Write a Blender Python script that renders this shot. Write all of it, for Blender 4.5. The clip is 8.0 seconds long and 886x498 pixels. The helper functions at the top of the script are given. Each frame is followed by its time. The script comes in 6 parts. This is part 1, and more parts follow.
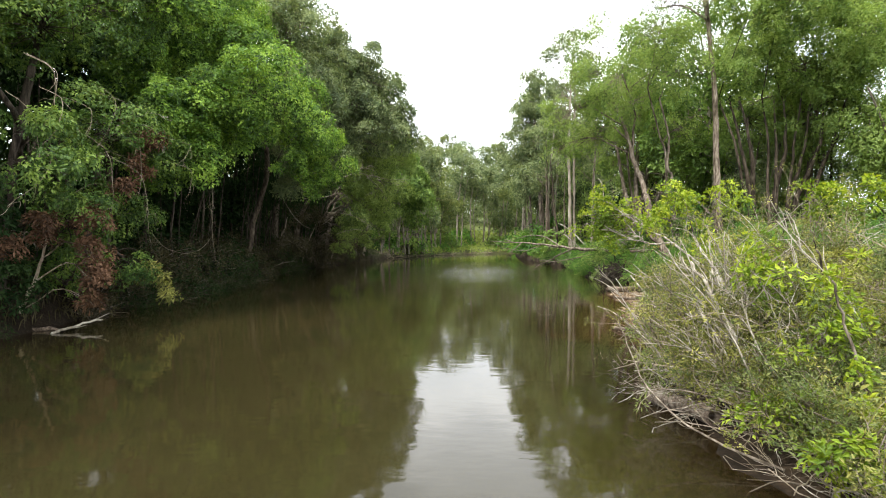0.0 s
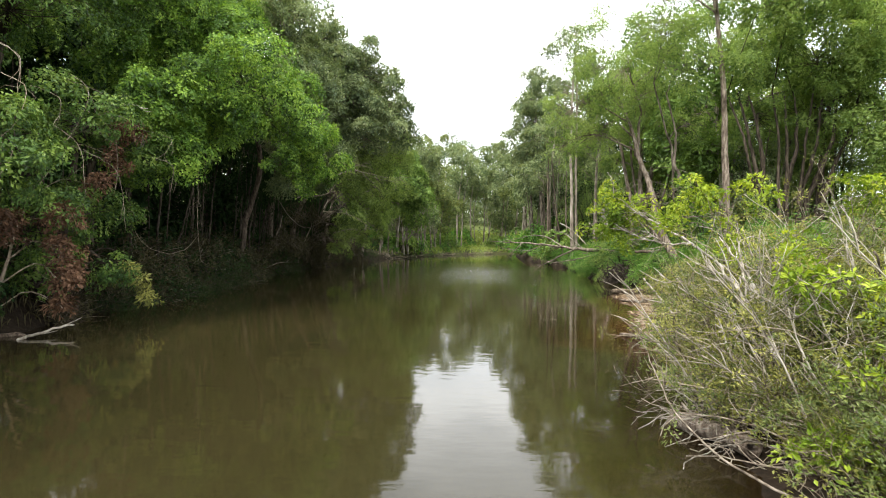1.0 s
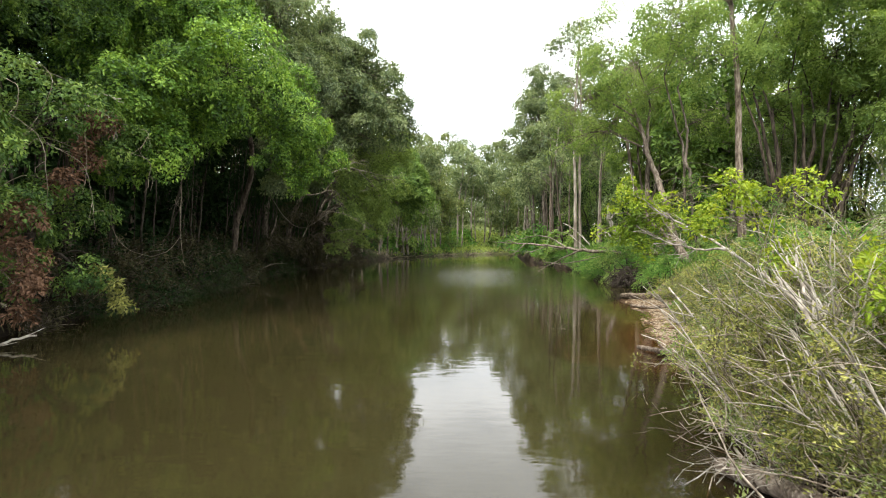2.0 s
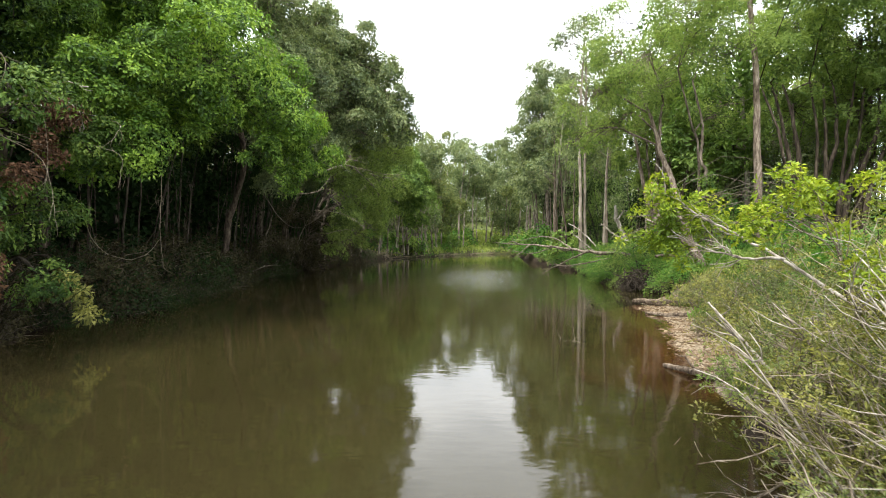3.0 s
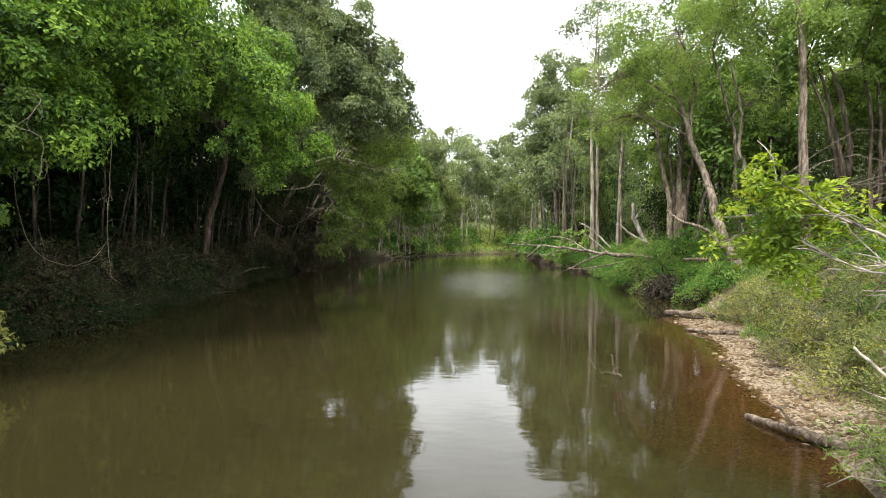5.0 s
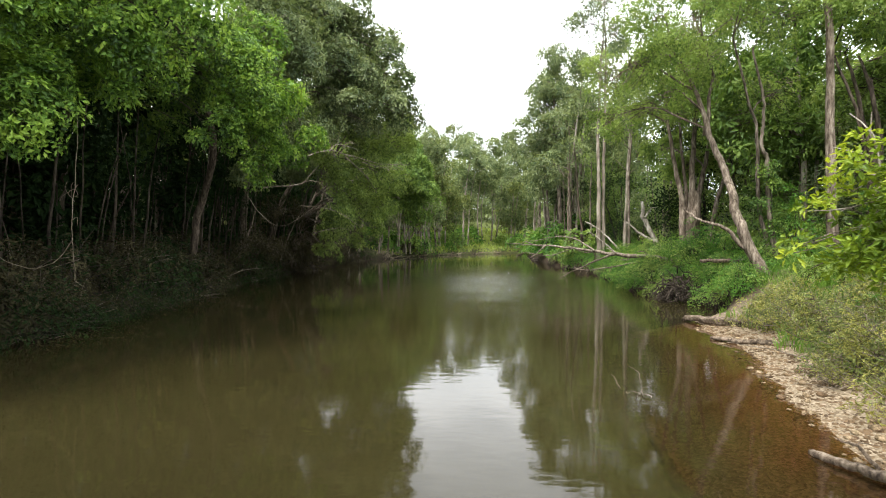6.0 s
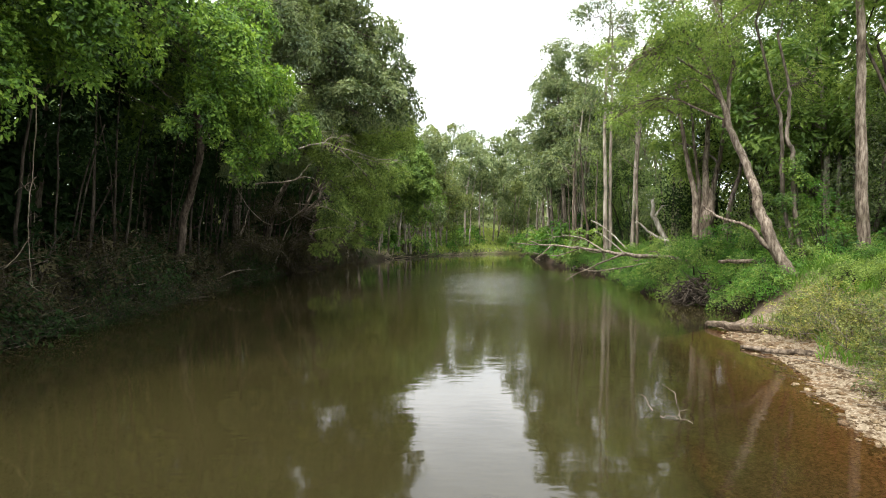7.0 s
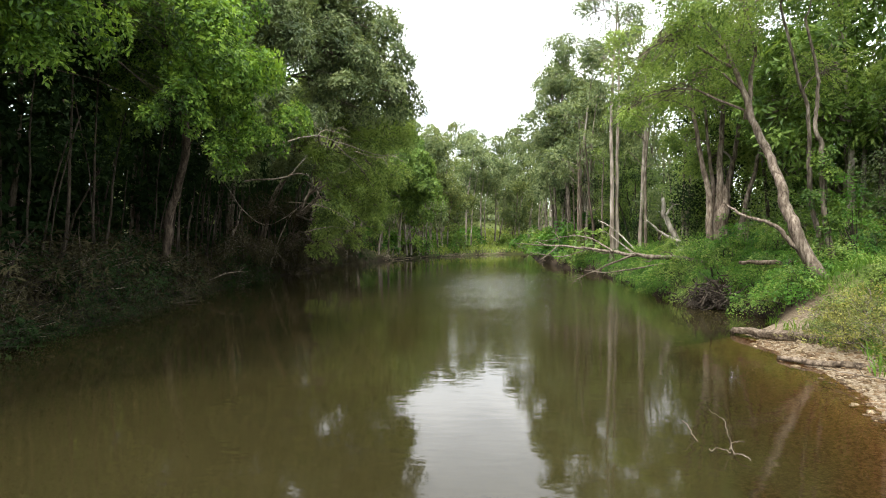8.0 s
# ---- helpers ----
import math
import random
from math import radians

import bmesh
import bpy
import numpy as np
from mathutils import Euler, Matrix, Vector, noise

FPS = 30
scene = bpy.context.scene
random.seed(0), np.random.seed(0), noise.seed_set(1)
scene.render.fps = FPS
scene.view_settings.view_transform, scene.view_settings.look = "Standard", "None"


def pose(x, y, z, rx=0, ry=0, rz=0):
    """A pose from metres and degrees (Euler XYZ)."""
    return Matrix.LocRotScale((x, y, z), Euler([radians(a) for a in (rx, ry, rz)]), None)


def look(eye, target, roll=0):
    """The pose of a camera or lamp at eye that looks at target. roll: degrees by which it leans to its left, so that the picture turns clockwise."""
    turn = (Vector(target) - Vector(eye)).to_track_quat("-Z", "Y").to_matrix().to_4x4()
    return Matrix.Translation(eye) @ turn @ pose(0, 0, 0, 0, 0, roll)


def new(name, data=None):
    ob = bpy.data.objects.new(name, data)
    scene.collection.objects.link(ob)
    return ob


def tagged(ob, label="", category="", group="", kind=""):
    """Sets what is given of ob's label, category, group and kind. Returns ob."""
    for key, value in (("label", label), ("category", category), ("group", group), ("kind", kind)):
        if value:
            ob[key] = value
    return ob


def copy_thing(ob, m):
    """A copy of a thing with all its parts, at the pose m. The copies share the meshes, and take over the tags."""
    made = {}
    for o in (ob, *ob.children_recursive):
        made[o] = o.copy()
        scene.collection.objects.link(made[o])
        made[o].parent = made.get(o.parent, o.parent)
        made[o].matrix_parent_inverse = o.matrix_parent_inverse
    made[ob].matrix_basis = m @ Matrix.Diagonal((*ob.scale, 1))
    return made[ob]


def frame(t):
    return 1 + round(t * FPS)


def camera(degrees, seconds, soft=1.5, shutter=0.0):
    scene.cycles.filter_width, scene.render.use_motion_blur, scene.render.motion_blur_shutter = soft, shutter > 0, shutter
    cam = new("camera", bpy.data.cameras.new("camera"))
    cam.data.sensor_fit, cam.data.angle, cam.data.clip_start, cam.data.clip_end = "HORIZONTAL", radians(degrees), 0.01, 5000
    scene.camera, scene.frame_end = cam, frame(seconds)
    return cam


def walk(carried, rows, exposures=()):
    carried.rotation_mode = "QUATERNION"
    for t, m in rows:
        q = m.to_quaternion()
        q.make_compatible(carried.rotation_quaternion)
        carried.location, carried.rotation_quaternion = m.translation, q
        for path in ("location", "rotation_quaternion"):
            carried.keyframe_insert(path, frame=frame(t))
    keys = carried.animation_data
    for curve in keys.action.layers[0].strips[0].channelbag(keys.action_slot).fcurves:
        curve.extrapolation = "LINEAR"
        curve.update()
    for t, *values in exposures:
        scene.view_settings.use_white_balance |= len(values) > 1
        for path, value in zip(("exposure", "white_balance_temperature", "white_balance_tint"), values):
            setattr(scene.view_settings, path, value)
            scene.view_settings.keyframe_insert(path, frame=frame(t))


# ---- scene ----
cam = camera(78.2, 8.0, soft=1.0, shutter=0.3)
# seconds, place, pitch, roll, yaw
PATH = [
    (0.0, 0.310, 0.031, 2.457, -0.81, 0.05, 1.37),
    (0.5, 0.354, 0.512, 2.438, -0.79, 0.09, 1.37),
    (1.0, 0.374, 1.082, 2.451, -0.80, 0.13, 1.39),
    (1.5, 0.376, 1.716, 2.487, -0.82, 0.18, 1.41),
    (3.0, 0.309, 3.824, 2.650, -0.94, 0.33, 1.53),
    (3.5, 0.274, 4.557, 2.702, -0.99, 0.37, 1.59),
    (4.0, 0.237, 5.293, 2.746, -1.05, 0.42, 1.64),
    (4.5, 0.199, 6.030, 2.779, -1.10, 0.45, 1.70),
    (6.0, 0.084, 8.223, 2.802, -1.20, 0.51, 1.87),
    (6.5, 0.045, 8.946, 2.788, -1.20, 0.51, 1.93),
    (7.0, 0.003, 9.662, 2.767, -1.19, 0.49, 1.98),
    (7.5, -0.043, 10.368, 2.744, -1.15, 0.46, 2.02),
    (8.0, -0.096, 11.058, 2.725, -1.09, 0.40, 2.06),
]
walk(cam, [(t, pose(x, y, z, 90 + p, 0, w) @ pose(0, 0, 0, 0, 0, r)) for t, x, y, z, p, r, w in PATH])

# ---- light ----
SUN_UP, SUN_ROUND = 62.0, 212.0
world = bpy.data.worlds.new("overcast_sky")
scene.world = world
world.use_nodes = True


def add(tree, kind, **inputs):
    """A node with its inputs set by name (spaces as underscores)."""
    n = tree.nodes.new(kind)
    for key, value in inputs.items():
        n.inputs[key.replace("_", " ")].default_value = value
    return n


def ramp(tree, source, stops):
    n = tree.nodes.new("ShaderNodeValToRGB")
    while len(n.color_ramp.elements) < len(stops):
        n.color_ramp.elements.new(0.5)
    for e, (at, c) in zip(n.color_ramp.elements, stops):
        e.position, e.color = at, (*c, 1)
    tree.links.new(source, n.inputs[0])
    return n


def blend(tree, fac, a, b, mode="MIX"):
    n = tree.nodes.new("ShaderNodeMix")
    n.data_type, n.blend_type = "RGBA", mode
    for socket, value in ((n.inputs[0], fac), (n.inputs[6], a), (n.inputs[7], b)):
        if isinstance(value, (int, float)):
            socket.default_value = value
        elif isinstance(value, tuple):
            socket.default_value = (*value, 1)
        else:
            tree.links.new(value, socket)
    return n.outputs[2]


wt = world.node_tree
wt.nodes.clear()
sky = wt.nodes.new("ShaderNodeTexSky")
sky.sky_type, sky.sun_disc = "NISHITA", False
sky.sun_elevation, sky.sun_rotation = radians(SUN_UP), radians(SUN_ROUND)
coords = wt.nodes.new("ShaderNodeTexCoord")
cloud = add(wt, "ShaderNodeTexNoise", Scale=2.6, Detail=5.0, Roughness=0.55)
stretch = wt.nodes.new("ShaderNodeMapping")
stretch.inputs["Scale"].default_value = (1.0, 1.0, 2.2)
wt.links.new(coords.outputs["Generated"], stretch.inputs[0])
wt.links.new(stretch.outputs[0], cloud.inputs["Vector"])
cover = ramp(wt, cloud.outputs["Fac"], [(0.3, (16.6, 17.6, 19.2)), (0.48, (26.6, 27.5, 28.8)), (0.64, (36.0, 36.4, 36.8))])
back = add(wt, "ShaderNodeBackground", Strength=0.1)
wt.links.new(blend(wt, 0.88, sky.outputs[0], cover.outputs[0]), back.inputs[0])
out = wt.nodes.new("ShaderNodeOutputWorld")
wt.links.new(back.outputs[0], out.inputs[0])

sun_data = bpy.data.lights.new("sun", "SUN")
sun_data.energy, sun_data.angle, sun_data.color = 5.0, radians(14), (1.0, 0.97, 0.89)
sun = new("sun", sun_data)
sun.matrix_world = look((0, 0, 0), (-math.sin(radians(SUN_ROUND)) * math.cos(radians(SUN_UP)), -math.cos(radians(SUN_ROUND)) * math.cos(radians(SUN_UP)), -math.sin(radians(SUN_UP))))
scene.view_settings.exposure = 0.2


# ---- materials ----
def material(name):
    m = bpy.data.materials.new(name)
    m.use_nodes = True
    t = m.node_tree
    return m, t, t.nodes["Principled BSDF"]


def leaf_material(name, dark, mid, light, through_light=0.35, gloss=0.5, shine=0.3):
    """Foliage: tone by leaf and by patch of the crown, part of the light passing through."""
    m, t, p = material(name)
    geo = t.nodes.new("ShaderNodeNewGeometry")
    patch = add(t, "ShaderNodeTexNoise", Scale=0.9, Detail=4.0, Roughness=0.65)
    t.links.new(geo.outputs["Position"], patch.inputs["Vector"])
    mixer = t.nodes.new("ShaderNodeMath")
    mixer.operation = "MULTIPLY_ADD"
    t.links.new(geo.outputs["Random Per Island"], mixer.inputs[0])
    mixer.inputs[1].default_value = 0.34
    centred = t.nodes.new("ShaderNodeMath")
    centred.operation = "MULTIPLY_ADD"
    t.links.new(patch.outputs["Fac"], centred.inputs[0])
    centred.inputs[1].default_value, centred.inputs[2].default_value = 1.7, -0.52
    t.links.new(centred.outputs[0], mixer.inputs[2])
    # spray tone: random leaf age plus the painted top-lit tint
    spray = t.nodes.new("ShaderNodeAttribute")
    spray.attribute_name = "spray"
    aged_lit = t.nodes.new("ShaderNodeMath")
    aged_lit.operation = "ADD"
    t.links.new(mixer.outputs[0], aged_lit.inputs[0])
    t.links.new(spray.outputs["Fac"], aged_lit.inputs[1])
    tone = ramp(t, aged_lit.outputs[0], [(0.12, dark), (0.5, mid), (0.9, light)])
    t.links.new(tone.outputs[0], p.inputs["Base Color"])
    p.inputs["Roughness"].default_value = gloss
    p.inputs["Specular IOR Level"].default_value = shine
    warm = blend(t, 1.0, tone.outputs[0], (1.22, 1.15, 0.65), "MULTIPLY")
    lucent = t.nodes.new("ShaderNodeBsdfTranslucent")
    t.links.new(warm, lucent.inputs["Color"])
    mix = t.nodes.new("ShaderNodeMixShader")
    mix.inputs[0].default_value = through_light
    t.links.new(p.outputs[0], mix.inputs[1])
    t.links.new(lucent.outputs[0], mix.inputs[2])
    t.links.new(mix.outputs[0], t.nodes["Material Output"].inputs[0])
    return m


def bark_material(name, dark, mid, light, scale=11.0, stretch_z=0.2, relief=0.05, rough=0.85):
    m, t, p = material(name)
    where = t.nodes.new("ShaderNodeTexCoord")
    mp = t.nodes.new("ShaderNodeMapping")
    mp.inputs["Scale"].default_value = (1, 1, stretch_z)
    t.links.new(where.outputs["Object"], mp.inputs[0])
    fine = add(t, "ShaderNodeTexNoise", Scale=scale, Detail=6.0, Roughness=0.65)
    t.links.new(mp.outputs[0], fine.inputs["Vector"])
    broad = add(t, "ShaderNodeTexNoise", Scale=0.9, Detail=3.0)
    t.links.new(where.outputs["Object"], broad.inputs["Vector"])
    tone = ramp(t, fine.outputs["Fac"], [(0.36, dark), (0.5, mid), (0.66, light)])
    stain = ramp(t, broad.outputs["Fac"], [(0.36, (0.45, 0.45, 0.41)), (0.58, (1.0, 1.0, 1.0))])
    t.links.new(blend(t, 1.0, tone.outputs[0], stain.outputs[0], "MULTIPLY"), p.inputs["Base Color"])
    p.inputs["Roughness"].default_value = rough
    p.inputs["Specular IOR Level"].default_value = 0.15
    bump = add(t, "ShaderNodeBump", Strength=0.8, Distance=relief)
    t.links.new(fine.outputs["Fac"], bump.inputs["Height"])
    t.links.new(bump.outputs[0], p.inputs["Normal"])
    return m


LEAF_BRIGHT = leaf_material("leaf_bright_green", (0.028, 0.065, 0.011), (0.12, 0.232, 0.033), (0.3, 0.45, 0.07), 0.34)
LEAF_MID = leaf_material("leaf_mid_green", (0.06, 0.112, 0.026), (0.14, 0.235, 0.05), (0.25, 0.36, 0.085), 0.38)
# green leaf whose colour is darkened to stand in for deep shade
LEAF_SHADE_DARK = leaf_material("leaf_shade_dark_green", (0.009, 0.021, 0.007), (0.018, 0.038, 0.012), (0.036, 0.064, 0.02), 0.22, 0.8, 0.08)
LEAF_GREY = leaf_material("leaf_grey_green", (0.07, 0.106, 0.046), (0.165, 0.218, 0.092), (0.3, 0.355, 0.165), 0.36, 0.42, 0.4)
LEAF_OLIVE = leaf_material("leaf_olive", (0.072, 0.08, 0.02), (0.185, 0.195, 0.05), (0.38, 0.375, 0.11), 0.42)
LEAF_SAGE = leaf_material("leaf_sage_green", (0.055, 0.08, 0.024), (0.13, 0.17, 0.048), (0.26, 0.3, 0.1), 0.36)
LEAF_WILLOW = leaf_material("leaf_willow_olive", (0.085, 0.135, 0.035), (0.2, 0.29, 0.076), (0.35, 0.45, 0.13), 0.48)
LEAF_AIRY = leaf_material("leaf_light_green", (0.1, 0.165, 0.045), (0.215, 0.315, 0.08), (0.35, 0.45, 0.14), 0.52)
LEAF_LIME = leaf_material("leaf_yellow_green", (0.09, 0.15, 0.012), (0.21, 0.3, 0.02), (0.38, 0.44, 0.04), 0.4)
LEAF_VINE = leaf_material("leaf_vine_green", (0.026, 0.06, 0.012), (0.075, 0.145, 0.026), (0.2, 0.29, 0.055), 0.32)
LEAF_DEAD = leaf_material("leaf_dead_brown", (0.05, 0.026, 0.014), (0.12, 0.062, 0.032), (0.21, 0.12, 0.07), 0.2, 0.7)
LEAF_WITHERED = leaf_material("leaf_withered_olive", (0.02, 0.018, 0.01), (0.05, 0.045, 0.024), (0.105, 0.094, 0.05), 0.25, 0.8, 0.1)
FIELD = leaf_material("field_grass_blade", (0.18, 0.24, 0.05), (0.3, 0.38, 0.09), (0.44, 0.49, 0.15), 0.4)
BLADE = leaf_material("grass_blade", (0.04, 0.085, 0.012), (0.1, 0.2, 0.025), (0.2, 0.32, 0.05), 0.4)
FERN = leaf_material("fern_green", (0.028, 0.085, 0.014), (0.078, 0.19, 0.026), (0.16, 0.3, 0.05), 0.42)
BARK_GREY = bark_material("bark_grey_brown", (0.06, 0.048, 0.036), (0.175, 0.14, 0.108), (0.34, 0.29, 0.235))
BARK_PALE = bark_material("bark_pale", (0.14, 0.11, 0.085), (0.32, 0.27, 0.22), (0.5, 0.45, 0.38), 4.0, 0.12, 0.02)
BARK_RED = bark_material("bark_red_brown", (0.075, 0.055, 0.042), (0.2, 0.155, 0.12), (0.38, 0.32, 0.255), 12.0)
BARK_BROWN = bark_material("bark_brown", (0.03, 0.022, 0.016), (0.085, 0.064, 0.048), (0.18, 0.145, 0.112), 9.0)
# dark bark, its tone lowered to stand in for shade under the canopy
BARK_DARK = bark_material("bark_dark", (0.022, 0.017, 0.013), (0.066, 0.052, 0.04), (0.14, 0.112, 0.088))
DEADWOOD = bark_material("dead_wood_grey", (0.19, 0.16, 0.13), (0.42, 0.37, 0.31), (0.62, 0.57, 0.5), 9.0, 0.12, 0.008)
TWIG = bark_material("dead_twig_tan", (0.15, 0.115, 0.08), (0.33, 0.27, 0.2), (0.5, 0.435, 0.34), 12.0, 0.3, 0.004)
LOGWOOD = bark_material("log_brown", (0.045, 0.033, 0.024), (0.14, 0.105, 0.075), (0.28, 0.225, 0.17), 14.0, 0.6, 0.02)
DRIFTWOOD = bark_material("drift_wood_grey_brown", (0.075, 0.058, 0.043), (0.21, 0.17, 0.13), (0.38, 0.325, 0.265), 10.0, 0.3, 0.012)
STONE = bark_material("river_stone", (0.12, 0.092, 0.064), (0.265, 0.215, 0.15), (0.43, 0.36, 0.265), 5.0, 1.0, 0.01)


def stone_tint(m):
    t = m.node_tree
    p = t.nodes["Principled BSDF"]
    old = p.inputs["Base Color"].links[0].from_socket
    info = t.nodes.new("ShaderNodeObjectInfo")
    tone = ramp(t, info.outputs["Random"], [(0.0, (0.42, 0.32, 0.25)), (0.5, (0.78, 0.68, 0.57)), (1.0, (1.2, 1.12, 1.0))])
    t.links.new(blend(t, 1.0, old, tone.outputs[0], "MULTIPLY"), p.inputs["Base Color"])


stone_tint(STONE)

# bare earth, fallen leaves, gravel and turf on the one sheet of ground
GROUND, gt, gp = material("ground_soil")
geo = gt.nodes.new("ShaderNodeNewGeometry")
n_fine = add(gt, "ShaderNodeTexNoise", Scale=9.0, Detail=8.0, Roughness=0.7)
n_mid = add(gt, "ShaderNodeTexNoise", Scale=1.1, Detail=5.0)
n_wide = add(gt, "ShaderNodeTexNoise", Scale=0.14, Detail=3.0)
grit = add(gt, "ShaderNodeTexVoronoi", Scale=30.0)
for n in (n_fine, n_mid, n_wide, grit):
    gt.links.new(geo.outputs["Position"], n.inputs["Vector"])
soil = ramp(gt, n_fine.outputs["Fac"], [(0.3, (0.025, 0.018, 0.012)), (0.52, (0.065, 0.046, 0.03)), (0.75, (0.14, 0.1, 0.068))])
turf = ramp(gt, n_mid.outputs["Fac"], [(0.3, (0.045, 0.055, 0.018)), (0.5, (0.085, 0.105, 0.03)), (0.72, (0.15, 0.165, 0.05))])
gravel = ramp(gt, grit.outputs["Color"], [(0.1, (0.1, 0.07, 0.045)), (0.5, (0.2, 0.158, 0.105)), (0.9, (0.35, 0.285, 0.205))])
cover_a = gt.nodes.new("ShaderNodeAttribute")
cover_a.attribute_name = "cover"
part_of = gt.nodes.new("ShaderNodeSeparateColor")
gt.links.new(cover_a.outputs["Color"], part_of.inputs[0])
# dark soil: wet at the water's edge, painted shade on the left bank
damp_shade = ramp(gt, n_fine.outputs["Fac"], [(0.3, (0.008, 0.006, 0.004)), (0.55, (0.02, 0.014, 0.009)), (0.75, (0.05, 0.036, 0.024))])
with_damp_shade = blend(gt, part_of.outputs[2], soil.outputs[0], damp_shade.outputs[0])
with_turf = blend(gt, part_of.outputs[1], with_damp_shade, turf.outputs[0])
gt.links.new(blend(gt, part_of.outputs[0], with_turf, gravel.outputs[0]), gp.inputs["Base Color"])
gp.inputs["Roughness"].default_value = 0.95
gp.inputs["Specular IOR Level"].default_value = 0.12
bump = add(gt, "ShaderNodeBump", Strength=0.7, Distance=0.05)
gt.links.new(n_fine.outputs["Fac"], bump.inputs["Height"])
gt.links.new(bump.outputs[0], gp.inputs["Normal"])

# turbid creek water: clear over a hand's depth, brown-green silt below, a mirror at low angles
WATER, t, p = material("creek_water")
t.nodes.remove(p)
geo = t.nodes.new("ShaderNodeNewGeometry")
depth = t.nodes.new("ShaderNodeAttribute")
depth.attribute_name = "depth"
silt_tone = add(t, "ShaderNodeTexNoise", Scale=0.16, Detail=3.0)
t.links.new(geo.outputs["Position"], silt_tone.inputs["Vector"])
silt_colour = ramp(t, silt_tone.outputs["Fac"], [(0.35, (0.0215, 0.018, 0.0066)), (0.65, (0.0285, 0.024, 0.0088))])
silt = t.nodes.new("ShaderNodeBsdfDiffuse")
t.links.new(silt_colour.outputs[0], silt.inputs[0])
clear = add(t, "ShaderNodeBsdfTransparent", Color=(0.68, 0.47, 0.3, 1))
murk = t.nodes.new("ShaderNodeMixShader")
dens = t.nodes.new("ShaderNodeMapRange")
dens.inputs["From Min"].default_value, dens.inputs["From Max"].default_value = 0.0, 0.47
dens.inputs["To Min"].default_value, dens.inputs["To Max"].default_value = 0.26, 1.0
t.links.new(depth.outputs["Fac"], dens.inputs[0])
t.links.new(dens.outputs[0], murk.inputs[0])
t.links.new(clear.outputs[0], murk.inputs[1])
t.links.new(silt.outputs[0], murk.inputs[2])
ripple_map = t.nodes.new("ShaderNodeMapping")
ripple_map.inputs["Scale"].default_value = (0.55, 1.0, 1.0)
t.links.new(geo.outputs["Position"], ripple_map.inputs[0])
ripple = add(t, "ShaderNodeTexNoise", Scale=3.4, Detail=3.0, Roughness=0.5)
swell = add(t, "ShaderNodeTexNoise", Scale=0.45, Detail=2.0)
for n in (ripple, swell):
    t.links.new(ripple_map.outputs[0], n.inputs["Vector"])
ruffle = t.nodes.new("ShaderNodeAttribute")
ruffle.attribute_name = "ruffle"
strength = t.nodes.new("ShaderNodeMapRange")
strength.inputs["To Min"].default_value, strength.inputs["To Max"].default_value = 0.075, 0.3
t.links.new(ruffle.outputs["Fac"], strength.inputs[0])
b1 = add(t, "ShaderNodeBump", Strength=0.25, Distance=0.012)
t.links.new(swell.outputs["Fac"], b1.inputs["Height"])
b2 = add(t, "ShaderNodeBump", Distance=0.035)
t.links.new(strength.outputs[0], b2.inputs["Strength"])
t.links.new(ripple.outputs["Fac"], b2.inputs["Height"])
t.links.new(b1.outputs[0], b2.inputs["Normal"])
chop = add(t, "ShaderNodeTexNoise", Scale=6.5, Detail=3.0)
t.links.new(ripple_map.outputs[0], chop.inputs["Vector"])
chop_height = t.nodes.new("ShaderNodeMath")
chop_height.operation = "MULTIPLY"
t.links.new(chop.outputs["Fac"], chop_height.inputs[0])
t.links.new(ruffle.outputs["Fac"], chop_height.inputs[1])
b3 = add(t, "ShaderNodeBump", Strength=1.0, Distance=0.11)
t.links.new(chop_height.outputs[0], b3.inputs["Height"])
t.links.new(b2.outputs[0], b3.inputs["Normal"])
mirror = add(t, "ShaderNodeBsdfGlossy", Color=(1, 1, 1, 1))
chop_gloss = t.nodes.new("ShaderNodeMapRange")
chop_gloss.inputs["To Min"].default_value, chop_gloss.inputs["To Max"].default_value = 0.045, 0.2
t.links.new(ruffle.outputs["Fac"], chop_gloss.inputs[0])
t.links.new(chop_gloss.outputs[0], mirror.inputs["Roughness"])
t.links.new(b3.outputs[0], mirror.inputs["Normal"])
fresnel = add(t, "ShaderNodeFresnel", IOR=1.33)
t.links.new(b3.outputs[0], fresnel.inputs["Normal"])
surface = t.nodes.new("ShaderNodeMixShader")
t.links.new(fresnel.outputs[0], surface.inputs[0])
t.links.new(murk.outputs[0], surface.inputs[1])
t.links.new(mirror.outputs[0], surface.inputs[2])
t.links.new(surface.outputs[0], t.nodes["Material Output"].inputs[0])


# ---- ground and water ----
RIGHT_SHORE = [(1.5, -60), (2.0, -10), (3.3, 0), (3.5, 5.4), (3.7, 8.6), (4.25, 10.8), (4.9, 13), (5.6, 16.3), (6.5, 19.5), (7.25, 22), (7.7, 25),
               (8.3, 27.2), (10.2, 29.0), (10.8, 31), (10.7, 33.5), (9.5, 35.3), (9.5, 39), (10.2, 44), (11.1, 51.7), (10.4, 57), (9.6, 64), (9.3, 75), (10.4, 94), (14, 100), (30, 108), (70, 112)]
LEFT_SHORE = [(70, 124), (30, 121), (8, 109), (1, 100), (-3.3, 93), (-7.4, 83.5), (-9.5, 78), (-10.6, 71.5), (-12, 63.7), (-12.4, 56), (-13.1, 48), (-12.8, 42),
              (-12.4, 35.3), (-11.6, 29), (-11.4, 24), (-11.7, 18.6), (-11.0, 13.4), (-10.4, 5), (-10.0, -10), (-9, -60)]
SHORE = np.array(RIGHT_SHORE + LEFT_SHORE, float)


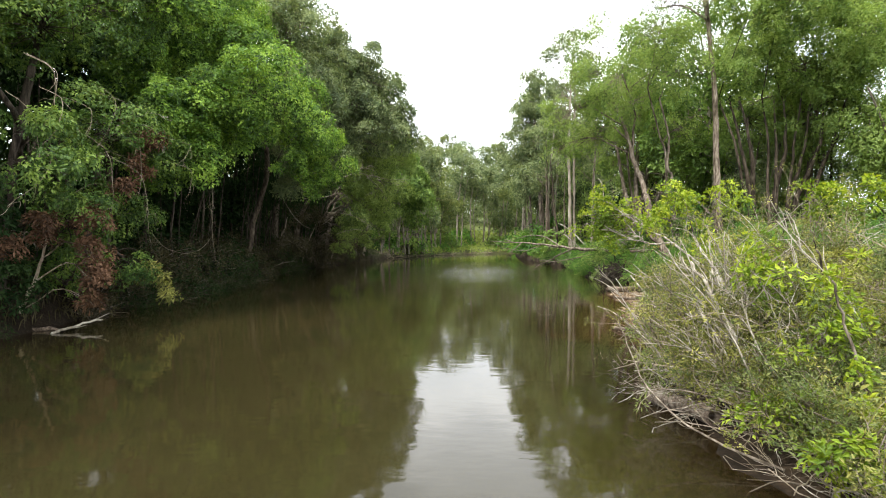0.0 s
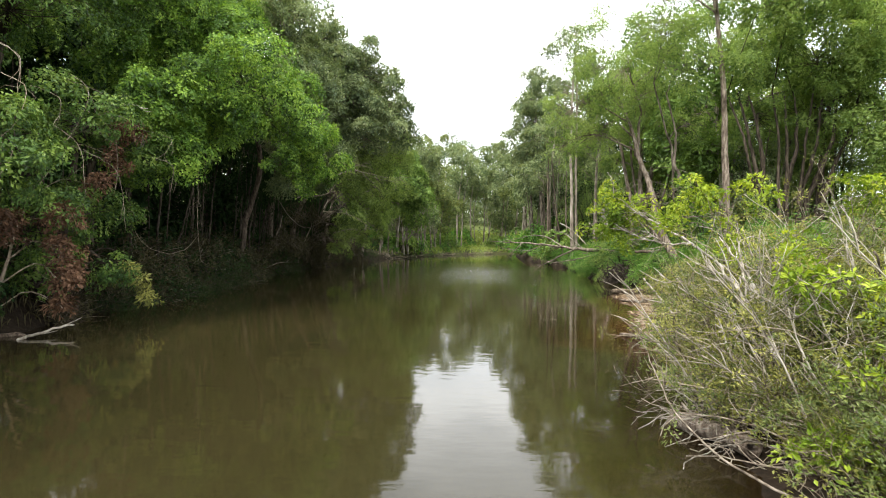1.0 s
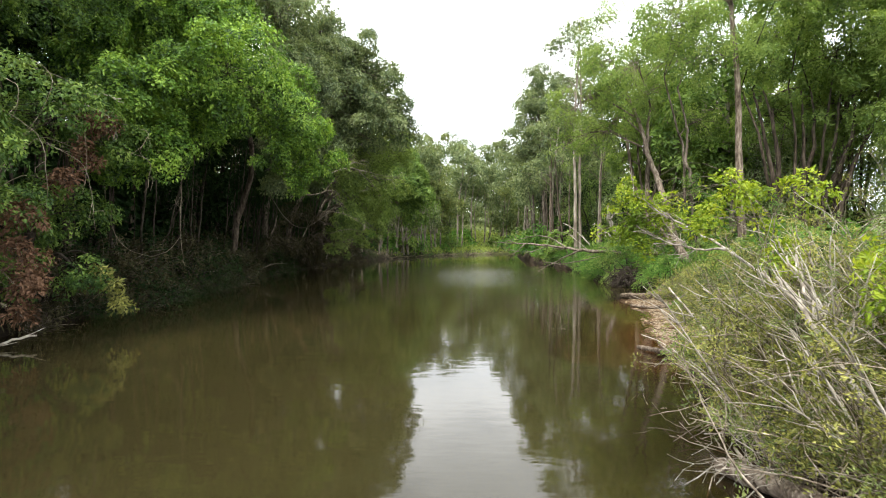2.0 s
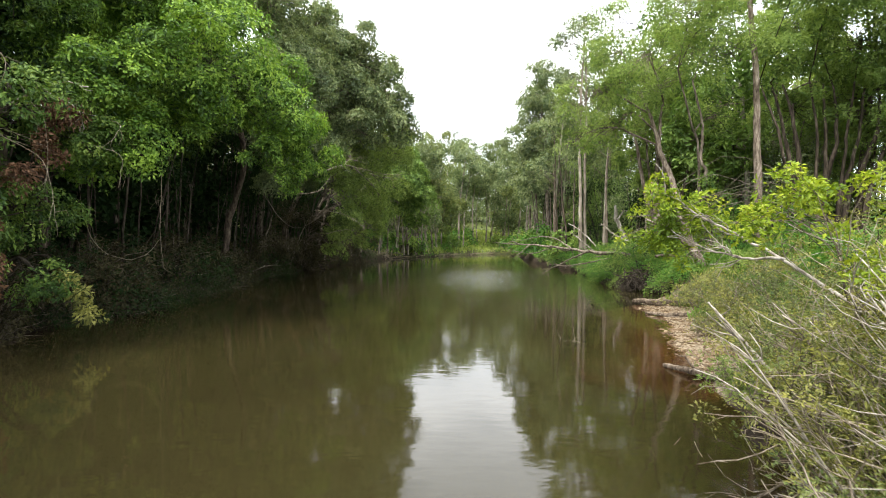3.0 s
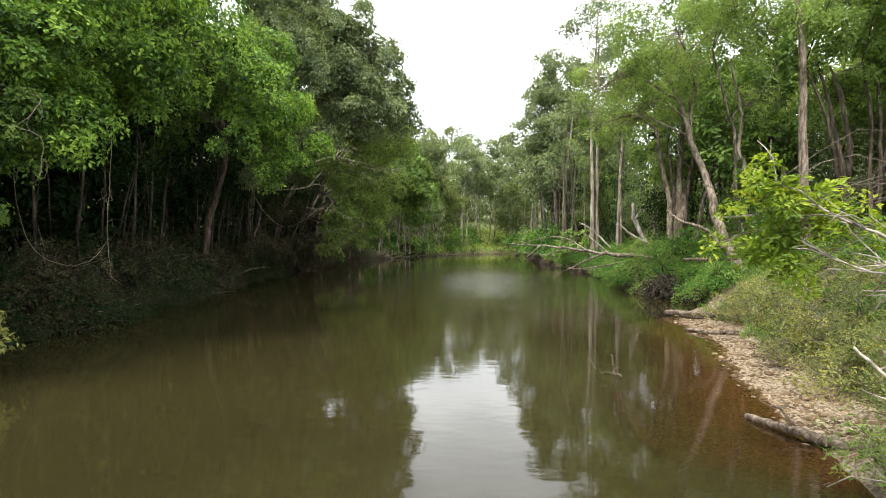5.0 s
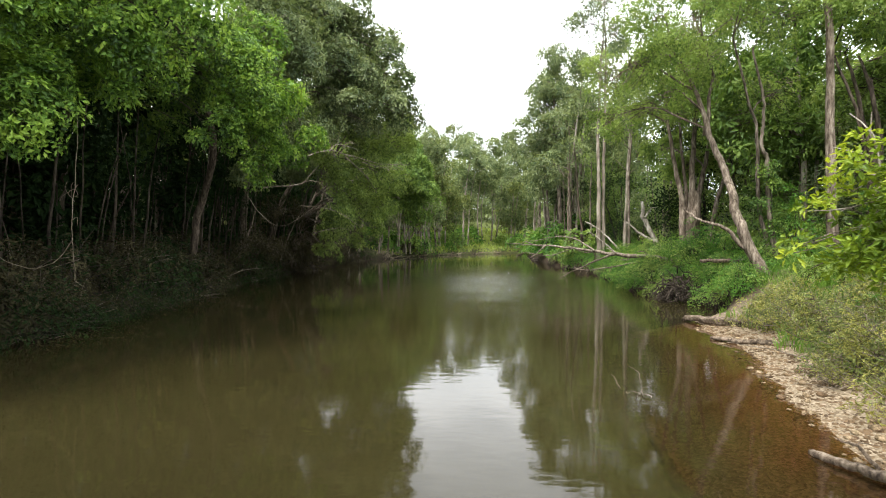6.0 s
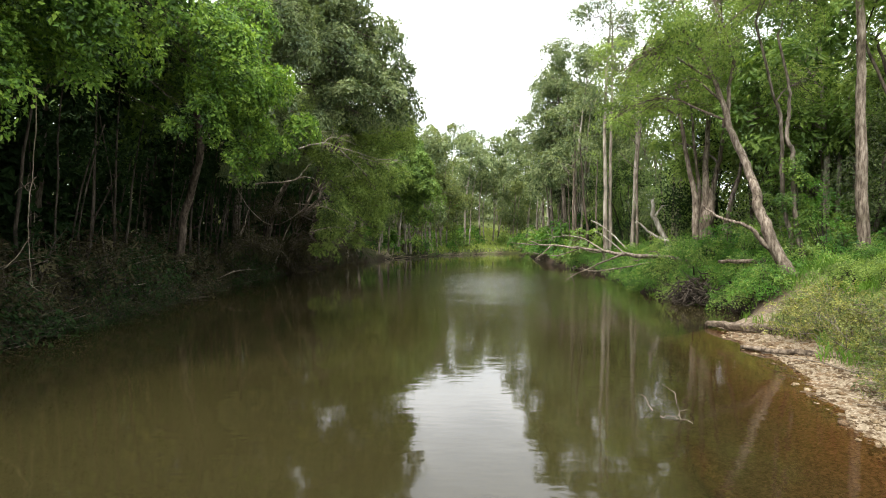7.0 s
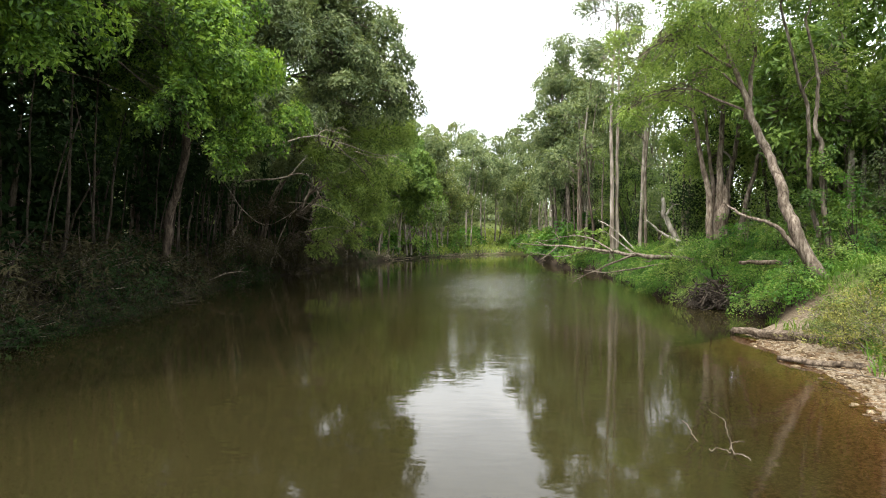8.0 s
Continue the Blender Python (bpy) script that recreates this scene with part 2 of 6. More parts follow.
def shore_distance(x, y):
    """Metres from the water's edge; below zero over the water."""
    x, y = np.asarray(x, float), np.asarray(y, float)
    best, inside = np.full(x.shape, 1e9), np.zeros(x.shape, bool)
    for (ax, ay), (bx, by) in zip(SHORE, np.roll(SHORE, -1, axis=0)):
        k = np.clip(((x - ax) * (bx - ax) + (y - ay) * (by - ay)) / ((bx - ax) ** 2 + (by - ay) ** 2), 0, 1)
        best = np.minimum(best, np.hypot(x - ax - k * (bx - ax), y - ay - k * (by - ay)))
        if ay != by:
            inside ^= ((ay > y) != (by > y)) & (x < (bx - ax) * (y - ay) / (by - ay) + ax)
    return np.where(inside, -best, best)


def step(a, b, v):
    k = np.clip((v - a) / (b - a), 0, 1)
    return k * k * (3 - 2 * k)


def wobble(x, y, size, seed=0.0):
    """Cheap smooth relief from a few crossed waves, about -1 to 1."""
    x, y = np.asarray(x, float) / size + seed, np.asarray(y, float) / size - seed
    return (np.sin(x * 1.7 + 1.3 * np.sin(y * 1.1)) + np.sin(y * 2.3 + 1.7 * np.sin(x * 0.9 + 2)) + 0.6 * np.sin(3.1 * x + 2.7 * y + np.sin(1.9 * x))) / 2.6


def beach_at(x, y):
    return np.where(x > 0, step(11.5, 14.5, y) * (1 - step(26.5, 29, y)), 0.0)


def relief(x, y, d=None):
    x, y = np.asarray(x, float), np.asarray(y, float)
    d = shore_distance(x, y) if d is None else d
    d = d + 0.25 * wobble(x, y, 0.7)
    b = beach_at(x, y)
    near = np.where(x > 0, 1 - step(9, 13, y), 0.0)
    o = np.maximum(d, 0)
    left = 1.1 * (1 - np.exp(-o / 0.9)) + 0.09 * np.minimum(o, 22)
    right = 1.75 * (1 - np.exp(-o / 0.85)) + 0.07 * np.minimum(o, 25)
    right = right * (1 - b) + b * (0.1 * np.minimum(o, 3) + 1.75 * step(1.7, 5.2, o) + 0.05 * np.minimum(o, 25))
    right = right * (1 - near) + near * (0.3 * np.minimum(o, 5) + 0.05 * np.minimum(o, 25))
    far = 0.55 * (1 - np.exp(-o / 0.8)) + 0.125 * np.minimum(o, 110)
    w = step(76, 98, y)
    land = np.where(x < 0, left, right) * (1 - w) + far * w
    land = land + 0.13 * wobble(x, y, 2.3, 3.0) * np.minimum(o, 2) / 2 + 0.05 * wobble(x, y, 0.6, 7.0) * np.minimum(o, 1)
    s = np.maximum(-d, 0)
    shallow = np.maximum(b, near * 0.75)
    bed = -np.minimum(1.4, 0.5 * s) * (1 - shallow) - shallow * np.minimum(1.4, 0.09 * s + 0.025 * s * s)
    return np.where(d > 0, land, bed)


def ground_z(x, y):
    return float(relief(np.array([x]), np.array([y]))[0])


def sheet(name, xs, ys, z, mat):
    gx, gy = np.meshgrid(xs, ys)
    v = np.stack([gx, gy, np.broadcast_to(z, gx.shape)], -1).reshape(-1, 3)
    i = np.arange(len(xs) * len(ys)).reshape(len(ys), len(xs))
    f = np.stack([i[:-1, :-1], i[:-1, 1:], i[1:, 1:], i[1:, :-1]], -1).reshape(-1, 4)
    return mesh_object(name, v, f, mat, smooth=True), gx.ravel(), gy.ravel()


def quads(name, v, f, smooth=False):
    me = bpy.data.meshes.new(name)
    me.vertices.add(len(v))
    me.vertices.foreach_set("co", np.ascontiguousarray(v, np.float32).ravel())
    me.loops.add(len(f) * 4)
    me.loops.foreach_set("vertex_index", np.ascontiguousarray(f, np.int32).ravel())
    me.polygons.add(len(f))
    me.polygons.foreach_set("loop_start", np.arange(0, len(f) * 4, 4, dtype=np.int32))
    me.polygons.foreach_set("use_smooth", np.full(len(f), smooth))
    me.update(calc_edges=True)
    return me


def mesh_object(name, v, f, mat, parent=None, label="", smooth=False):
    """One mesh of quads, as a part of its parent where one is given."""
    v = np.asarray(v, float)
    if parent is not None:
        above = parent
        while above is not None:
            v = v - np.array(above.location)
            above = above.parent
    me = quads(name, v, f, smooth)
    me.materials.append(mat)
    ob = new(name, me)
    if parent is not None:
        ob.parent = parent
    if label:
        tagged(ob, label)
    return ob


def grade(lo, hi, fine, reach, growth=1.25):
    """Grid lines that are fine from lo to hi and widen out to the reach."""
    mid = list(np.arange(lo, hi + fine / 2, fine))
    up, s = [mid[-1]], fine
    while up[-1] < reach:
        s *= growth
        up.append(up[-1] + s)
    down, s = [mid[0]], fine
    while down[-1] > -reach:
        s *= growth
        down.append(down[-1] - s)
    return np.array(down[:0:-1] + mid + up[1:])


xs, ys = grade(-20, 24, 0.36, 2500), grade(0, 60, 0.4, 2500, 1.13)
gx, gy = np.meshgrid(xs, ys)
gd = shore_distance(gx, gy)
gz = relief(gx, gy, gd)
ground, fx, fy = sheet("ground", xs, ys, gz, GROUND)
tagged(ground, "earth creek banks with grass, fallen leaves and gravel, shade tinted in", "ground", kind="structure")
fd = gd.ravel()
beach = beach_at(fx, fy) * (1 - step(1.3, 2.8, fd + 0.6 * wobble(fx, fy, 0.9))) * step(-9, -1, fd)
turf_cover = np.where(fx > 0, step(0.8, 2.0, fd), 0.12 * step(1, 3, fd)) * (0.7 + 0.3 * step(-0.2, 0.6, wobble(fx, fy, 2.0, 5.0) + 0.5))
turf_cover = np.maximum(turf_cover, step(72, 84, fy) * step(0.2, 0.8, fd))
# left bank: tone for tree shade and dark soil; elsewhere the wet margin
shade_and_damp = np.maximum(np.where(fx < 0, step(-0.5, 0.3, fd), 0), step(0.35, 0.05, fd))
cov = np.stack([beach, turf_cover, shade_and_damp, np.ones_like(beach)], -1).astype(np.float32)
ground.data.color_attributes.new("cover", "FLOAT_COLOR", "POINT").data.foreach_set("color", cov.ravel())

wx, wy = grade(-14, 12, 0.2, 80), grade(0, 64, 0.4, 140, 1.15)
water, fx, fy = sheet("water", wx, wy, 0.0, WATER)
tagged(water, "still turbid olive-brown creek water with faint ripples", "water", kind="structure")
deep_by = np.maximum(0, -relief(fx, fy))
log_x = np.interp(fy, [14.2, 15.0, 15.8, 17.2], [2.9, 2.74, 2.88, 3.2])
over_log = np.hypot((fx - log_x) / 0.3, np.maximum(0, np.abs(fy - 15.7) - 1.4) / 0.5)
deep_by = np.where(over_log < 1, np.minimum(deep_by, 0.1 + 0.25 * over_log), deep_by)
water.data.attributes.new("depth", "FLOAT", "POINT").data.foreach_set("value", deep_by.astype(np.float32))
patch = np.exp(-(((fx - 2.6 - 0.02 * (fy - 46)) / 4.2) ** 2 + ((fy - 45) / 12.0) ** 2)) * (0.8 + 0.2 * wobble(fx * 0.3, fy, 1.6, 1.0))
water.data.attributes.new("ruffle", "FLOAT", "POINT").data.foreach_set("value", np.clip(0.6 * patch, 0, 1).astype(np.float32))


# ---- growing things ----
def spine(points, n, rng, waver=0.0):
    """A smooth path through a few points, with a little waver."""
    p = np.array(points, float)
    k = np.linspace(0, len(p) - 1, n)
    i = np.clip(k.astype(int), 0, len(p) - 2)
    u = (k - i)[:, None]
    a, b = p[i], p[i + 1]
    before, after = p[np.maximum(i - 1, 0)], p[np.minimum(i + 2, len(p) - 1)]
    c = 0.5 * (2 * a + (b - before) * u + (2 * before - 5 * a + 4 * b - after) * u ** 2 + (3 * a - before - 3 * b + after) * u ** 3)
    if waver:
        w = np.cumsum(rng.normal(0, waver, (n, 3)), 0)
        w -= np.linspace(0, 1, n)[:, None] * w[-1] * 0.7
        w[0] = 0
        c = c + w
    return c


def tubes(paths, sides=6, rough=0.0, rng=None):
    """Tapered round stems: paths of (points, radius at the start, radius at the end). Ends are closed."""
    V, F, at = [], [], 0
    ang = np.linspace(0, 2 * np.pi, sides, endpoint=False)
    for pts, r0, r1, *power in paths:
        n = len(pts)
        t = np.gradient(pts, axis=0)
        t /= np.linalg.norm(t, axis=1)[:, None] + 1e-9
        ref = np.where(np.abs(t[:, 2:3]) > 0.9, np.array([[1.0, 0, 0]]), np.array([[0, 0, 1.0]]))
        if np.abs(t[:, 2]).max() > 0.9 > np.abs(t[:, 2]).min():
            ref = np.tile(np.array([[0.83, 0.55, 0.05]]), (n, 1))
        a = np.cross(t, ref)
        a /= np.linalg.norm(a, axis=1)[:, None] + 1e-9
        b = np.cross(t, a)
        k = np.linspace(0, 1, n) ** (power[0] if power else 1.0)
        r = (r0 + (r1 - r0) * k)[:, None] * np.ones((1, sides))
        if rough:
            r = r * (1 + rough * rng.uniform(-1, 1, (1, sides)) + 0.5 * rough * rng.uniform(-1, 1, (n, sides)))
        ring = pts[:, None, :] + r[:, :, None] * (np.cos(ang)[None, :, None] * a[:, None, :] + np.sin(ang)[None, :, None] * b[:, None, :])
        ring = np.concatenate([pts[:1, None, :] + (ring[:1] - pts[:1, None, :]) * 0.02, ring, pts[-1:, None, :] + (ring[-1:] - pts[-1:, None, :]) * 0.02 + t[-1] * r1 * 0.3])
        i = at + np.arange((n + 2) * sides).reshape(n + 2, sides)
        F.append(np.stack([i[:-1], np.roll(i[:-1], -1, 1), np.roll(i[1:], -1, 1), i[1:]], -1).reshape(-1, 4))
        V.append(ring.reshape(-1, 3))
        at += (n + 2) * sides
    return np.concatenate(V), np.concatenate(F)


def unit(v):
    return v / (np.linalg.norm(v, axis=-1, keepdims=True) + 1e-9)


def leaves(rng, clumps, each, spread, length, width, droop=0.3, up=1.4, flat=0.62):
    """Folded leaf blades round the clump centres."""
    c = np.repeat(np.asarray(clumps, float), each, axis=0)
    n = len(c)
    off = rng.normal(0, 1, (n, 3)) * np.array([1, 1, flat]) * spread * 0.6
    pos = c + off
    d = unit(unit(off) * 0.7 + rng.normal(0, 0.6, (n, 3)) - np.array([0, 0, droop]))
    nrm = unit(rng.normal(0, 0.6, (n, 3)) + np.array([0, 0, up]))
    s = unit(np.cross(d, nrm))
    nn = np.cross(s, d)
    L = length * rng.uniform(0.65, 1.3, (n, 1))
    W = width * rng.uniform(0.7, 1.25, (n, 1))
    v = np.stack([pos, pos + d * L * 0.45 + s * W * 0.5 + nn * W * 0.18, pos + d * L, pos + d * L * 0.45 - s * W * 0.5 + nn * W * 0.18], 1).reshape(-1, 3)
    return v, np.arange(n * 4).reshape(n, 4)


def lobe_clumps(rng, lobe, density, hollow=0.5, under=0.55):
    """Clump centres on a cluster of billows that make up a lumpy ball (x, y, z, radius), thinner below."""
    x, y, z, r = lobe[:4]
    flat = lobe[4] if len(lobe) > 4 else 0.85
    n = max(6, int(density * r * r))
    m = int(5 + 2.0 * r)
    b = unit(rng.normal(0, 1, (m, 3)) + np.array([0, 0, 0.15])) * r * rng.uniform(0.42, 0.9, (m, 1))
    d = unit(rng.normal(0, 1, (n * 2, 3)) + np.array([0, 0, 0.25]))
    d = d[(d[:, 2] > -0.3) | (rng.uniform(0, 1, n * 2) < under)][:n]
    k = (hollow ** 3 + (1 - hollow ** 3) * rng.uniform(0, 1, (len(d), 1))) ** (1 / 3)
    i = rng.integers(0, m, len(d))
    size = (r * rng.uniform(0.25, 0.46, m))[i][:, None]
    return np.array([x, y, z]) + (b[i] + d * k * size) * np.array([1, 1, flat]), unit(0.8 * d + 0.5 * unit(b[i]))


def foliage(rng, clumps, out, each, radius, length, width, droop=0.3, mat=None, parent=None):
    """Sprays of leaves, each a small dome that faces outwards and up, its rim drooping; tone varies from spray to
    spray, with a top-lit tint painted on those facing up.
    """
    m = len(clumps)
    out = unit(out + np.array([0, 0, 0.5]) + rng.normal(0, 0.3, (m, 3)))
    size = radius * rng.uniform(0.65, 1.3, m)
    # random leaf age; sprays facing up are coloured lighter, as if lit from above
    age_lit = rng.normal(0, 0.17, m) + 0.1 * (out[:, 2] - 0.4)
    c, o, R = np.repeat(clumps, each, axis=0), np.repeat(out, each, axis=0), np.repeat(size, each)[:, None]
    n = len(c)
    r = rng.normal(0, 1, (n, 3))
    tang = unit(r - (r * o).sum(1, keepdims=True) * o)
    k = np.sqrt(rng.uniform(0.01, 1, (n, 1)))
    pos = c + R * (tang * k * 0.8 + o * 0.5 * (1 - k * k)) + rng.normal(0, 0.1 * radius, (n, 3))
    pos[:, 2] -= 0.25 * droop * R[:, 0] * k[:, 0] ** 2
    d = unit(tang + 0.15 * o + rng.normal(0, 0.35, (n, 3)) - np.array([0, 0, 0.6 * droop]) * k)
    nrm = unit(o + 0.45 * k * tang + rng.normal(0, 0.38, (n, 3)))
    s = unit(np.cross(d, nrm))
    nn = np.cross(s, d)
    L = length * rng.uniform(0.65, 1.3, (n, 1))
    W = width * rng.uniform(0.7, 1.25, (n, 1))
    v = np.stack([pos, pos + d * L * 0.45 + s * W * 0.5 + nn * W * 0.15, pos + d * L - nn * L * 0.12, pos + d * L * 0.45 - s * W * 0.5 + nn * W * 0.15], 1).reshape(-1, 3)
    ob = mesh_object("foliage", v, np.arange(n * 4).reshape(n, 4), mat, parent)
    ob.data.attributes.new("spray", "FLOAT", "POINT").data.foreach_set("value", np.repeat(age_lit, each * 4).astype(np.float32))
    return ob


def thing(name, x, y, z, label, category, group=""):
    e = new(name)
    e.location = (x, y, z)
    bpy.context.view_layer.update()
    e.empty_display_size = 0.3
    return tagged(e, label, category, group)


def tree(name, label, seed, stems, lobes, leaf, bark, density=26, each=40, spread=0.42, length=0.17, width=0.085,
         droop=0.35, hollow=0.5, under=0.55, limb_radius=0.09, group="", category="tree", twigs=0.4):
    """A tree on its ground: stems of (points, radius at the foot, at the top), limbs to each lobe of the crown, leaves."""
    rng = np.random.default_rng(seed)
    foot = stems[0][0][0]
    root = thing(name, *foot, label, category, group)
    runs = []
    for pts, r0, r1 in stems:
        run = spine(pts, 8 + 5 * len(pts), rng, 0.014 + r0 * 0.05)
        runs.append((run, r0, r1))
        flare = np.concatenate([[run[0] - np.array([0, 0, 0.3])], run])
        v, f = tubes([(flare, r0 * 1.15, r1, 0.8)], 10 if r0 > 0.12 else 7, 0.15, rng)
        mesh_object("trunk", v, f, bark, root, smooth=True)
    for lobe in lobes:
        c = np.array(lobe[:3])
        best = None
        for run, r0, r1 in runs:
            low = run[run[:, 2] < c[2] - 0.15 * lobe[3]]
            low = run[:2] if len(low) == 0 else low
            i = np.argmin(np.linalg.norm((low - c) * np.array([1, 1, 0.8]), axis=1))
            gap = np.linalg.norm(low[i] - c)
            if best is None or gap < best[0]:
                best = (gap, low[i], r0 + (r1 - r0) * i / len(run))
        gap, a, r = best
        fold = max(1.0, each / 14)
        clumps, out = lobe_clumps(rng, lobe, density * fold, hollow, under)
        w = min(limb_radius, r * 0.75) * (0.7 + 0.12 * lobe[3])
        mid = a * 0.5 + c * 0.5 + np.array([0, 0, 0.24 * gap]) + rng.normal(0, 0.06 * gap, 3)
        limb = spine([a, mid, c], 9, rng, 0.02 * gap ** 0.5)
        paths = [(limb, w, w * 0.35)]
        for q in clumps[rng.uniform(0, 1, len(clumps)) < twigs / fold]:
            s = limb[rng.integers(4, 9)]
            paths.append((spine([s, s * 0.45 + q * 0.55 + rng.normal(0, 0.12 * lobe[3], 3), q], 4, rng), w * 0.28, 0.006))
        v, f = tubes(paths[:1], 6)
        if paths[1:]:
            v2, f2 = tubes(paths[1:], 3)
            v, f = np.concatenate([v, v2]), np.concatenate([f, f2 + len(v)])
        limb_ob = mesh_object("limb", v, f, bark, root, smooth=True)
        foliage(rng, clumps, out, min(each, 14), max(0.12, 0.88 * spread), length * 1.15, width * 1.15, droop, leaf, limb_ob)
    return root


def up(x, y, *points):
    """A stem from the ground at x, y through further points (dx, dy, height above the foot)."""
    z = ground_z(x, y)
    return [(x, y, z)] + [(x + a, y + b, z + c) for a, b, c in points]


# ---- trees of the left bank ----
tree("overhanging_tree", "broad bright green tree leaning over the water", 1,
     [(up(-12.6, 33.2, (0.7, -0.4, 3.0), (1.9, -1.5, 6.0), (2.6, -5.0, 9.5)), 0.19, 0.12), (up(-15.0, 23.5, (0.6, -0.5, 4.5), (2.0, -1.0, 9.0)), 0.15, 0.1)],
     [(-7.2, 20.5, 8.0, 2.4), (-6.6, 24.3, 7.6, 2.1), (-6.0, 26.2, 6.4, 1.6), (-9.2, 23.5, 10.5, 2.5), (-10.5, 20.0, 11.0, 3.0), (-8.7, 28.0, 9.6, 2.4), (-11.0, 26.0, 12.5, 3.0),
      (-13.0, 22.0, 12.0, 3.2), (-11.0, 30.5, 9.0, 2.4), (-9.2, 18.5, 6.8, 1.6), (-14.0, 28.0, 11.0, 3.0), (-7.0, 24.3, 5.8, 0.9), (-6.5, 25.7, 5.0, 0.7), (-11.0, 20.6, 7.4, 1.9), (-11.5, 22.5, 15.0, 3.2), (-13.5, 27.0, 15.5, 3.2), (-8.9, 18.6, 5.4, 1.1), (-9.9, 18.4, 5.2, 1.2), (-9.0, 20.2, 6.3, 1.2), (-8.3, 21.0, 6.6, 1.1), (-12.4, 20.4, 9.0, 2.0), (-14.5, 24.0, 10.0, 2.4)],
     LEAF_BRIGHT, BARK_BROWN, density=21, each=105, spread=0.25, length=0.11, width=0.062, limb_radius=0.026)
tree("vine_covered_tree", "tree smothered in tangled green vines over the bank", 2,
     [(up(-12.2, 14.5, (0.3, 0.2, 3.0), (0.8, 0.6, 7.0)), 0.24, 0.08), (up(-12.0, 17.5, (0.5, 0.0, 3.0), (1.2, -0.4, 6.0)), 0.16, 0.05)],
     [(-10.0, 13.5, 4.6, 1.7), (-9.9, 16.1, 5.6, 1.8), (-10.4, 15.0, 2.8, 1.6), (-11.5, 12.0, 6.5, 2.2), (-10.8, 14.5, 8.2, 2.2), (-9.3, 17.6, 5.6, 1.3), (-10.6, 17.2, 3.3, 1.4),
      (-9.8, 16.9, 1.6, 0.8), (-13.0, 14.0, 9.8, 2.5), (-12.0, 17.6, 10.0, 2.5), (-12.2, 15.6, 12.6, 2.6), (-11.5, 16.2, 1.2, 1.0), (-12.5, 19.0, 3.0, 1.3)],
     LEAF_VINE, BARK_DARK, density=27, each=66, spread=0.2, length=0.095, width=0.05, droop=1.3)
# low overhung leaves, given the dark colour in place of shade
tree("shaded_shrub", "dark leafy shrub under the vine-covered tree", 19, [(up(-12.4, 12.6, (0.4, 0, 1.0), (0.8, 0.2, 2.4)), 0.06, 0.03)],
     [(-11.4, 12.6, 2.6, 1.4), (-11.0, 13.6, 1.2, 1.0), (-11.9, 11.2, 1.4, 1.2), (-11.6, 12.2, 1.0, 1.0)], LEAF_SHADE_DARK, BARK_DARK, density=26, each=50, spread=0.22, length=0.11, width=0.055, droop=0.9, category="shrub")
tree("dying_vine_shrub", "brown withered vine leaves hanging on grey twigs", 3,
     [(up(-11.6, 14.6, (0.6, 0, 1.5), (1.2, 0, 3.0)), 0.06, 0.02)],
     [(-9.5, 14.5, 2.9, 0.5), (-9.5, 14.6, 2.1, 0.5), (-9.5, 14.6, 1.4, 0.5), (-9.6, 14.7, 0.7, 0.4), (-10.4, 13.6, 2.8, 0.6), (-10.9, 13.2, 2.5, 0.6), (-9.0, 16.6, 5.7, 0.5), (-9.3, 16.2, 4.8, 0.45), (-9.3, 15.6, 4.0, 0.4)],
     LEAF_DEAD, TWIG, density=80, each=30, spread=0.25, length=0.11, width=0.05, droop=0.9, limb_radius=0.03, category="shrub")
tree("hanging_branch", "yellowish leafy branch tip drooping to the water", 16, [([(-11.6, 17.4, 1.2), (-10.4, 17.2, 2.2), (-9.4, 17.0, 1.9)], 0.04, 0.015)],
     [(-8.8, 16.9, 1.2, 0.4), (-9.3, 17.0, 1.5, 0.4), (-8.7, 17.0, 0.8, 0.3)], LEAF_OLIVE, BARK_DARK, density=60, each=26, spread=0.2, length=0.12, width=0.05, droop=0.5, limb_radius=0.02, category="branch")
tree("dark_tree", "tall green tree at the top of the bank", 4,
     [(up(-17, 15, (0.2, 0.3, 6), (0.6, 0.5, 12)), 0.3, 0.08)],
     [(-15.5, 13.0, 8.5, 2.8), (-14.5, 17.0, 12.0, 3.0), (-17, 15, 13, 3.2), (-18, 19, 9.5, 3.0)], LEAF_MID, BARK_DARK, density=22, each=36, length=0.2, width=0.1, group="dark bank trees")
